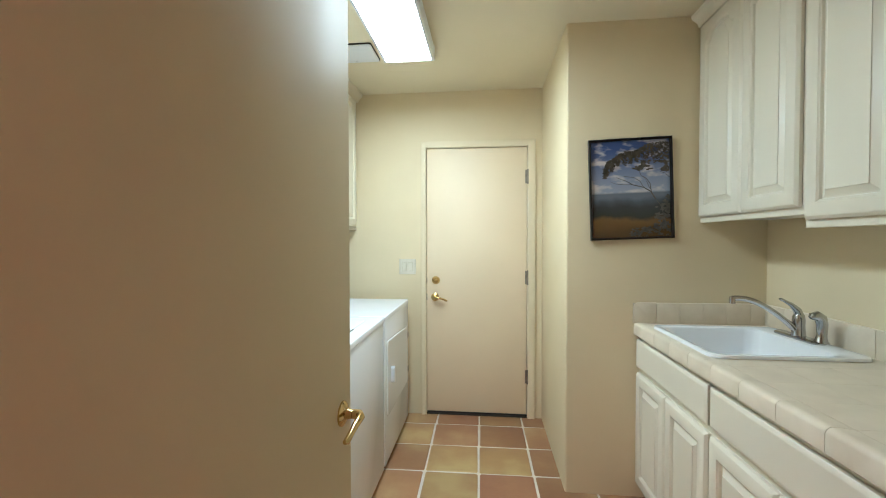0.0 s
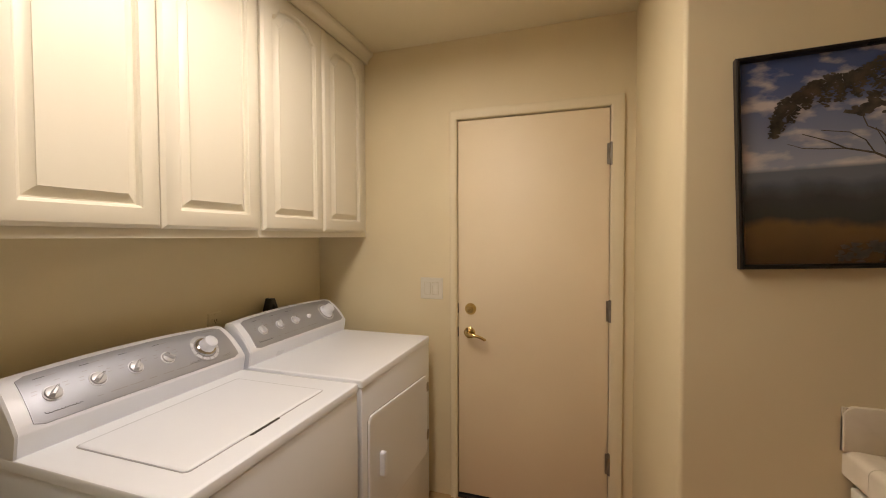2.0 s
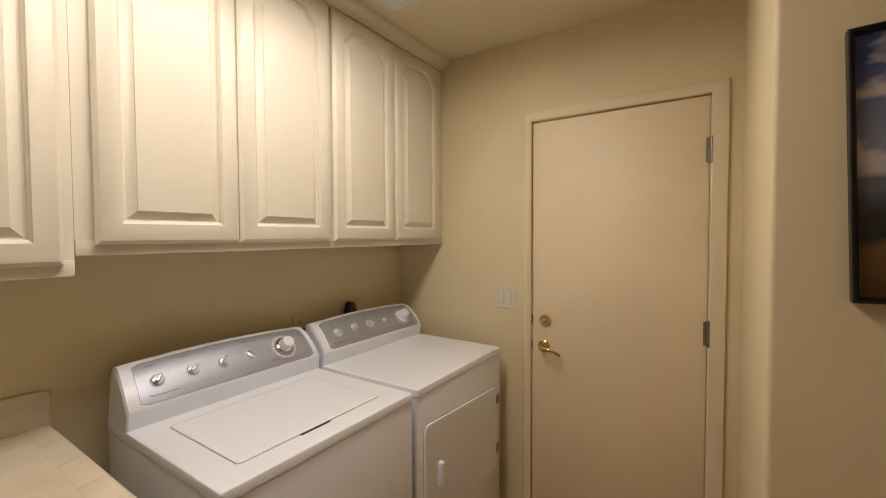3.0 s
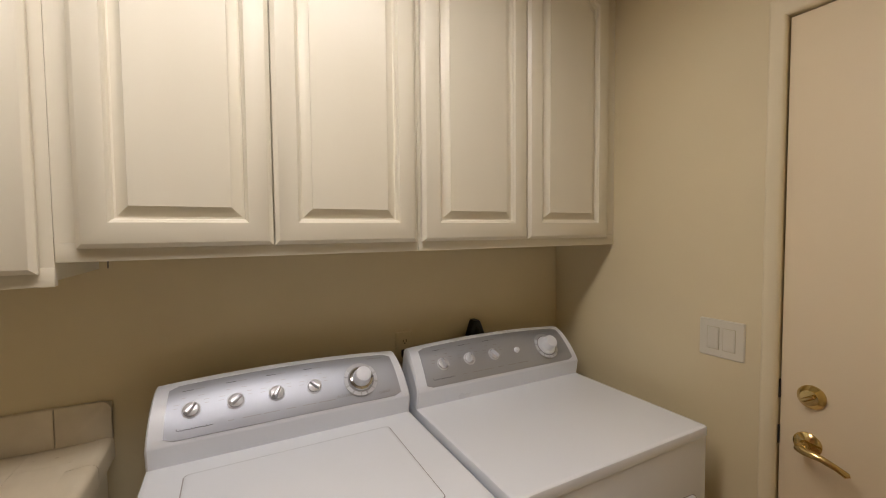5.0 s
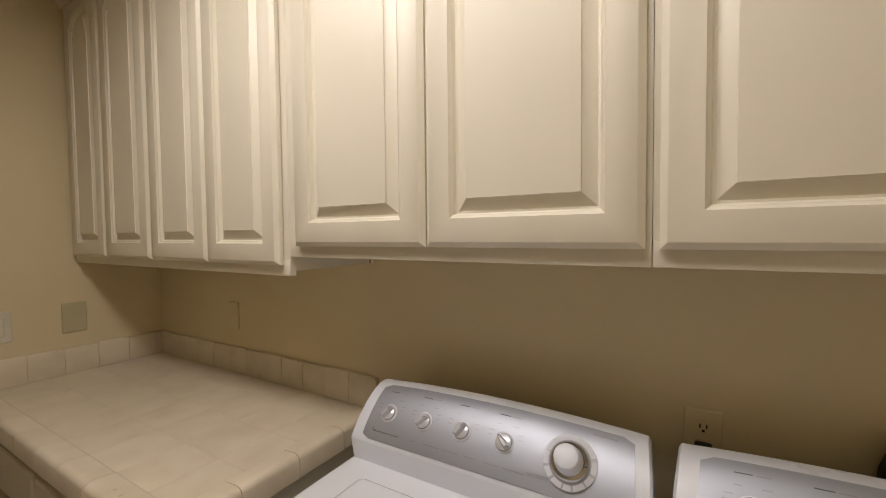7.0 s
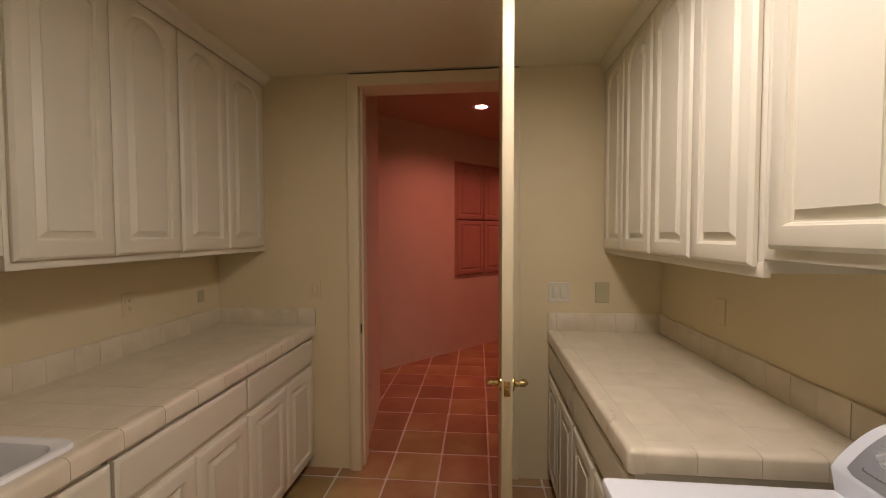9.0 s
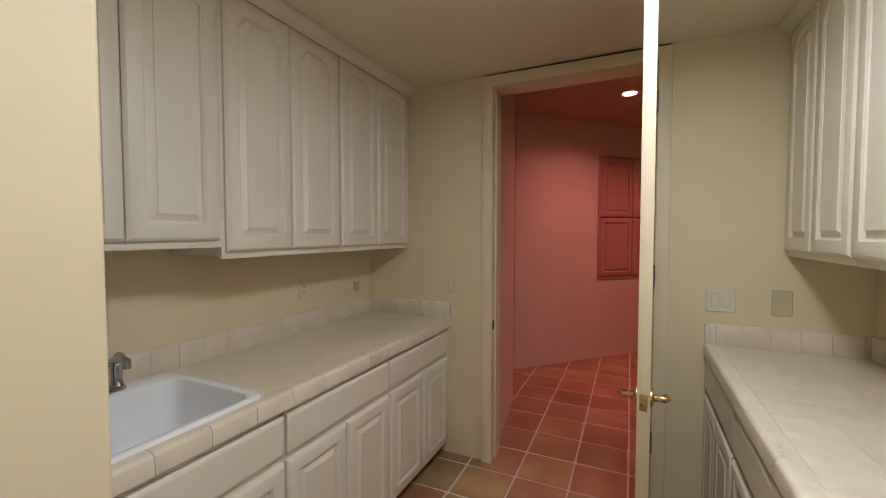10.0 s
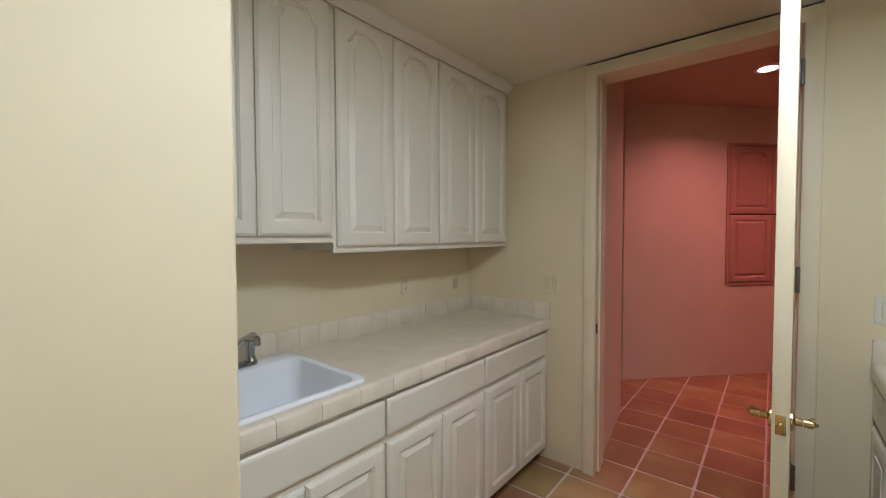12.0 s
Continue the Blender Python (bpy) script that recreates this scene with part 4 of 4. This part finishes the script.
# ---- picture ----
PW, PH = 0.412, 0.519
picture = thing("framed_picture", pose(0.819, YJ - 0.001, 1.610, 0, 0, NORTH) @ pose(0, 0, 0, 0, 1.95, 0), "black-framed landscape photograph of a windswept tree over hazy hills", "picture")
fl = [[(u, y, v) for u, v in ((-PW / 2 + d, -PH / 2 + d), (PW / 2 - d, -PH / 2 + d), (PW / 2 - d, PH / 2 - d), (-PW / 2 + d, PH / 2 - d))] for d, y in ((0, 0), (0, 0.02), (0.002, 0.023), (0.007, 0.023), (0.010, 0.018), (0.0105, 0.004))]
part("frame", loft(fl, cap=(True, False)), FRAMEP, picture, "thin black frame")


def print_material():
    m, n, l, b = base_material("landscape_print", 0.25)
    tc = n.new("ShaderNodeTexCoord")
    sep = n.new("ShaderNodeSeparateXYZ")
    l.new(tc.outputs["Object"], sep.inputs[0])
    mr = n.new("ShaderNodeMapRange")
    mr.inputs["From Min"].default_value, mr.inputs["From Max"].default_value = -PH / 2, PH / 2
    l.new(sep.outputs["Z"], mr.inputs["Value"])
    wob = n.new("ShaderNodeTexNoise")
    wob.inputs["Scale"].default_value = 9
    wob.inputs["Detail"].default_value = 6
    l.new(tc.outputs["Object"], wob.inputs["Vector"])
    sub = n.new("ShaderNodeMath")
    sub.operation = "MULTIPLY_ADD"
    l.new(wob.outputs["Fac"], sub.inputs[0])
    sub.inputs[1].default_value = 0.14
    l.new(mr.outputs[0], sub.inputs[2])
    ramp = n.new("ShaderNodeValToRGB")
    cr = ramp.color_ramp
    stops = ((0.0, (0.06, 0.032, 0.012)), (0.16, (0.10, 0.055, 0.018)), (0.26, (0.15, 0.082, 0.025)), (0.30, (0.024, 0.026, 0.024)), (0.40, (0.035, 0.038, 0.04)),
             (0.46, (0.075, 0.085, 0.105)), (0.50, (0.13, 0.15, 0.19)))
    cr.elements[0].position, cr.elements[0].color = stops[0][0], (*stops[0][1], 1)
    cr.elements[1].position, cr.elements[1].color = stops[-1][0], (*stops[-1][1], 1)
    for p, c in stops[1:-1]:
        cr.elements.new(p).color = (*c, 1)
    l.new(sub.outputs[0], ramp.inputs["Fac"])
    sky = n.new("ShaderNodeValToRGB")
    sky.color_ramp.elements[0].position, sky.color_ramp.elements[0].color = 0.47, (0.30, 0.33, 0.42, 1)
    sky.color_ramp.elements[1].position, sky.color_ramp.elements[1].color = 0.9, (0.055, 0.09, 0.24, 1)
    l.new(mr.outputs[0], sky.inputs["Fac"])
    mp = n.new("ShaderNodeMapping")
    mp.inputs["Scale"].default_value = (1.0, 1.0, 2.2)
    l.new(tc.outputs["Object"], mp.inputs["Vector"])
    cl = n.new("ShaderNodeTexNoise")
    cl.inputs["Scale"].default_value = 8.5
    cl.inputs["Detail"].default_value = 7
    l.new(mp.outputs[0], cl.inputs["Vector"])
    cf = n.new("ShaderNodeMapRange")
    cf.inputs["From Min"].default_value, cf.inputs["From Max"].default_value = 0.49, 0.64
    l.new(cl.outputs["Fac"], cf.inputs["Value"])
    mix = n.new("ShaderNodeMix")
    mix.data_type = "RGBA"
    l.new(cf.outputs[0], mix.inputs["Factor"])
    l.new(sky.outputs[0], mix.inputs[6])
    mix.inputs[7].default_value = (0.58, 0.53, 0.53, 1)
    hor = n.new("ShaderNodeMapRange")
    hor.inputs["From Min"].default_value, hor.inputs["From Max"].default_value = 0.455, 0.475
    l.new(mr.outputs[0], hor.inputs["Value"])
    mix2 = n.new("ShaderNodeMix")
    mix2.data_type = "RGBA"
    l.new(hor.outputs[0], mix2.inputs["Factor"])
    l.new(ramp.outputs[0], mix2.inputs[6])
    l.new(mix.outputs[2], mix2.inputs[7])
    l.new(mix2.outputs[2], b.inputs["Base Color"])
    b.inputs["Roughness"].default_value = 0.22
    return m


part("print", one_box(-PW / 2 + 0.011, PW / 2 - 0.011, 0.004, 0.006, -PH / 2 + 0.011, PH / 2 - 0.011), print_material(), picture, "landscape photograph")
LEAFP = surface("printed_foliage", (0.016, 0.014, 0.011), (0.085, 0.068, 0.05), 0.35, scale=55, grain=200)
rng = random.Random(4)
bm = bmesh.new()


def uv(u, v):
    """A place on the print, from its upper west corner, as parts of its width and height."""
    return PW / 2 - u * PW, PH / 2 - v * PH


def stroke(bm, pts, w0, w1, y=0.0064):
    pts = [uv(*p) for p in pts]
    n = len(pts)
    prev = None
    for i, (u, v) in enumerate(pts):
        a, b = pts[max(i - 1, 0)], pts[min(i + 1, n - 1)]
        du, dv = b[0] - a[0], b[1] - a[1]
        q = math.hypot(du, dv)
        w = w0 + (w1 - w0) * i / (n - 1)
        p = (bm.verts.new((u - dv / q * w, y, v + du / q * w)), bm.verts.new((u + dv / q * w, y, v - du / q * w)))
        if prev:
            bm.faces.new((prev[0], prev[1], p[1], p[0]))
        prev = p


stroke(bm, [(0.80, 0.61), (0.74, 0.53), (0.66, 0.49), (0.53, 0.46), (0.45, 0.42), (0.33, 0.38)], 0.0034, 0.001)
stroke(bm, [(0.75, 0.54), (0.735, 0.45), (0.69, 0.40), (0.63, 0.37), (0.6, 0.3)], 0.0022, 0.001)
stroke(bm, [(0.66, 0.49), (0.62, 0.43), (0.55, 0.39), (0.42, 0.37)], 0.0016, 0.0008)
stroke(bm, [(0.53, 0.46), (0.42, 0.455), (0.33, 0.445), (0.26, 0.42)], 0.0014, 0.0007)
stroke(bm, [(0.73, 0.5), (0.7, 0.44), (0.665, 0.38)], 0.0014, 0.0008)
stroke(bm, [(0.97, 0.40), (0.92, 0.36), (0.86, 0.34)], 0.0012, 0.0007)
stroke(bm, [(0.93, 0.92), (0.9, 0.8), (0.86, 0.68), (0.81, 0.62)], 0.0028, 0.0018)


def clump(bm, u, v, r, y):
    u, v = uv(u, v)
    vs = []
    k = 9
    for i in range(k):
        a = 2 * math.pi * i / k
        q = r * rng.uniform(0.45, 1.25)
        uu = min(max(u + q * math.cos(a) * 1.3, -PW / 2 + 0.014), PW / 2 - 0.014)
        vv = min(max(v + q * math.sin(a) * 0.8, -PH / 2 + 0.014), PH / 2 - 0.014)
        vs.append(bm.verts.new((uu, y, vv)))
    bm.faces.new(vs)


CROWN = ((0.16, 0.37), (0.17, 0.29), (0.20, 0.22), (0.26, 0.20), (0.32, 0.165), (0.38, 0.14), (0.45, 0.13), (0.51, 0.135), (0.57, 0.11), (0.65, 0.075), (0.75, 0.055), (0.85, 0.05), (0.96, 0.06))
DEPTH = (0.02, 0.07, 0.12, 0.11, 0.10, 0.11, 0.12, 0.10, 0.12, 0.17, 0.20, 0.21, 0.16)
for i in range(2600):
    t = rng.uniform(0, len(CROWN) - 1.001)
    k = int(t)
    a, b = CROWN[k], CROWN[k + 1]
    f = t - k
    deep = DEPTH[k] + (DEPTH[k + 1] - DEPTH[k]) * f
    clump(bm, 0.035 + a[0] + (b[0] - a[0]) * f + rng.gauss(0, 0.012), a[1] + (b[1] - a[1]) * f + deep * rng.random() ** 1.25 * (0.75 + 0.35 * math.sin(t * 5.1)) + rng.gauss(0, 0.005), rng.uniform(0.0012, 0.0046), 0.0066 + 0.0000012 * i)
for cu, cv, su, sv, n in ((0.66, 0.27, 0.05, 0.03, 30), (0.92, 0.2, 0.05, 0.05, 26), (0.93, 0.31, 0.04, 0.015, 14), (0.94, 0.70, 0.03, 0.05, 40), (0.86, 0.79, 0.05, 0.03, 30), (0.72, 0.91, 0.10, 0.02, 40), (0.9, 0.9, 0.05, 0.03, 30), (0.6, 0.95, 0.06, 0.015, 20)):
    for i in range(n):
        clump(bm, cu + rng.gauss(0, su), cv + rng.gauss(0, sv), rng.uniform(0.004, 0.012), 0.0067 + 0.000006 * i)
part("printed_tree", bm, LEAFP, picture, "dark windswept tree in the photograph")

# ---- hall things ----
ang = math.degrees(math.atan2(HDIR.y, HDIR.x))


def on_diagonal(x):
    return HA + HDIR * ((x - HA.x) / HDIR.x)


p0 = on_diagonal(0.135)
hc = thing("recessed_cabinet", Matrix.Translation(p0) @ pose(0, 0, 0, 0, 0, ang + 180), "red painted built-in cabinet with four panel doors in the hall wall", "cabinet")
CW = 0.485
bm = bmesh.new()
HC0, HC1 = 0.965, 2.38
for a, b, z0, z1 in ((-2 * CW - 0.045, 0.0, HC0 - 0.02, HC0), (-2 * CW - 0.045, 0.0, HC1, HC1 + 0.02), (-0.02, 0.0, HC0, HC1), (-2 * CW - 0.045, -2 * CW - 0.025, HC0, HC1)):
    box(bm, a, b, -0.02, 0.014, z0, z1)
part("frame", bm, REDCAB, hc)
part("backing", one_box(-2 * CW - 0.025, -0.02, -0.02, 0.003, HC0, HC1), DARK, hc, "dark gaps between the doors")
mid = 1.670
for i in range(2):
    x1 = -0.022 - i * (CW + 0.004)
    for z0, z1, rise in ((HC0 + 0.004, mid - 0.006, 0.0), (mid + 0.006, HC1 - 0.004, 0.06)):
        part("door", panel_door(CW - 0.004, z1 - z0, 0.02, rise=rise), REDCAB, hc, "raised-panel red door", pose(x1 - CW, 0.003, z0))
for x, y in CANS:
    d = thing("downlight", pose(x, y, HALL_Z), "lit recessed ceiling downlight with a pale trim ring", "downlight", "hall downlights")
    part("trim_ring", loft([ring(0.094, 0.0), ring(0.094, -0.004), ring(0.066, -0.006), ring(0.060, -0.001)], cap=(False, False)), PLASTIC, d, "pale trim ring")
    part("can", loft([ring(0.060, -0.001), ring(0.059, 0.098), ring(0.02, 0.098)], cap=(False, True)), PLASTIC, d, "white recessed can")
    part("bulb", turned([(0.02, 0.098), (0.046, 0.07), (0.047, 0.05), (0.040, 0.034), (0.022, 0.024), (0.004, 0.021)]), HALLGLOW, d, "reflector bulb with a red-tinted glow")

# ---- floor tiles ----
floor_ob = bpy.data.objects["floor"]
TPX, TPY, SKEW = 0.3145, 0.308, 0.0095
tm = mesh_of("floor_tile", loft([rounded(-0.151, 0.151, -0.1485, 0.1485, 0.012, -0.02, 3), rounded(-0.151, 0.151, -0.1485, 0.1485, 0.012, -0.0026, 3),
                                 rounded(-0.149, 0.149, -0.1465, 0.1465, 0.012, -0.0007, 3), rounded(-0.144, 0.144, -0.1415, 0.1415, 0.012, 0.0, 3)]), SALT)
for i in range(-10, 8):
    for j in range(-18, 10):
        x, y = 0.03 + (i + 0.5) * TPX, 3.045 + (j - 8.5) * TPY
        x, y = x + SKEW * (3.045 - y), y + SKEW * (x - 0.4)
        if y < 0.0 and not (-3.0 < x < 2.35 and y > -5.1):
            continue
        if y > 0.0 and not (XW - 0.1 < x < XE + 0.1):
            continue
        if y < (x - HA.x) * HDIR.y / HDIR.x + HA.y - 0.3:
            continue
        part("floor_tile", tm, None, floor_ob, m=pose(x + random.uniform(-0.002, 0.002), y + random.uniform(-0.002, 0.002), random.uniform(-0.0008, 0.0005),
                                                      random.uniform(-0.15, 0.15), random.uniform(-0.15, 0.15), 0.75 + random.uniform(-0.5, 0.5)))
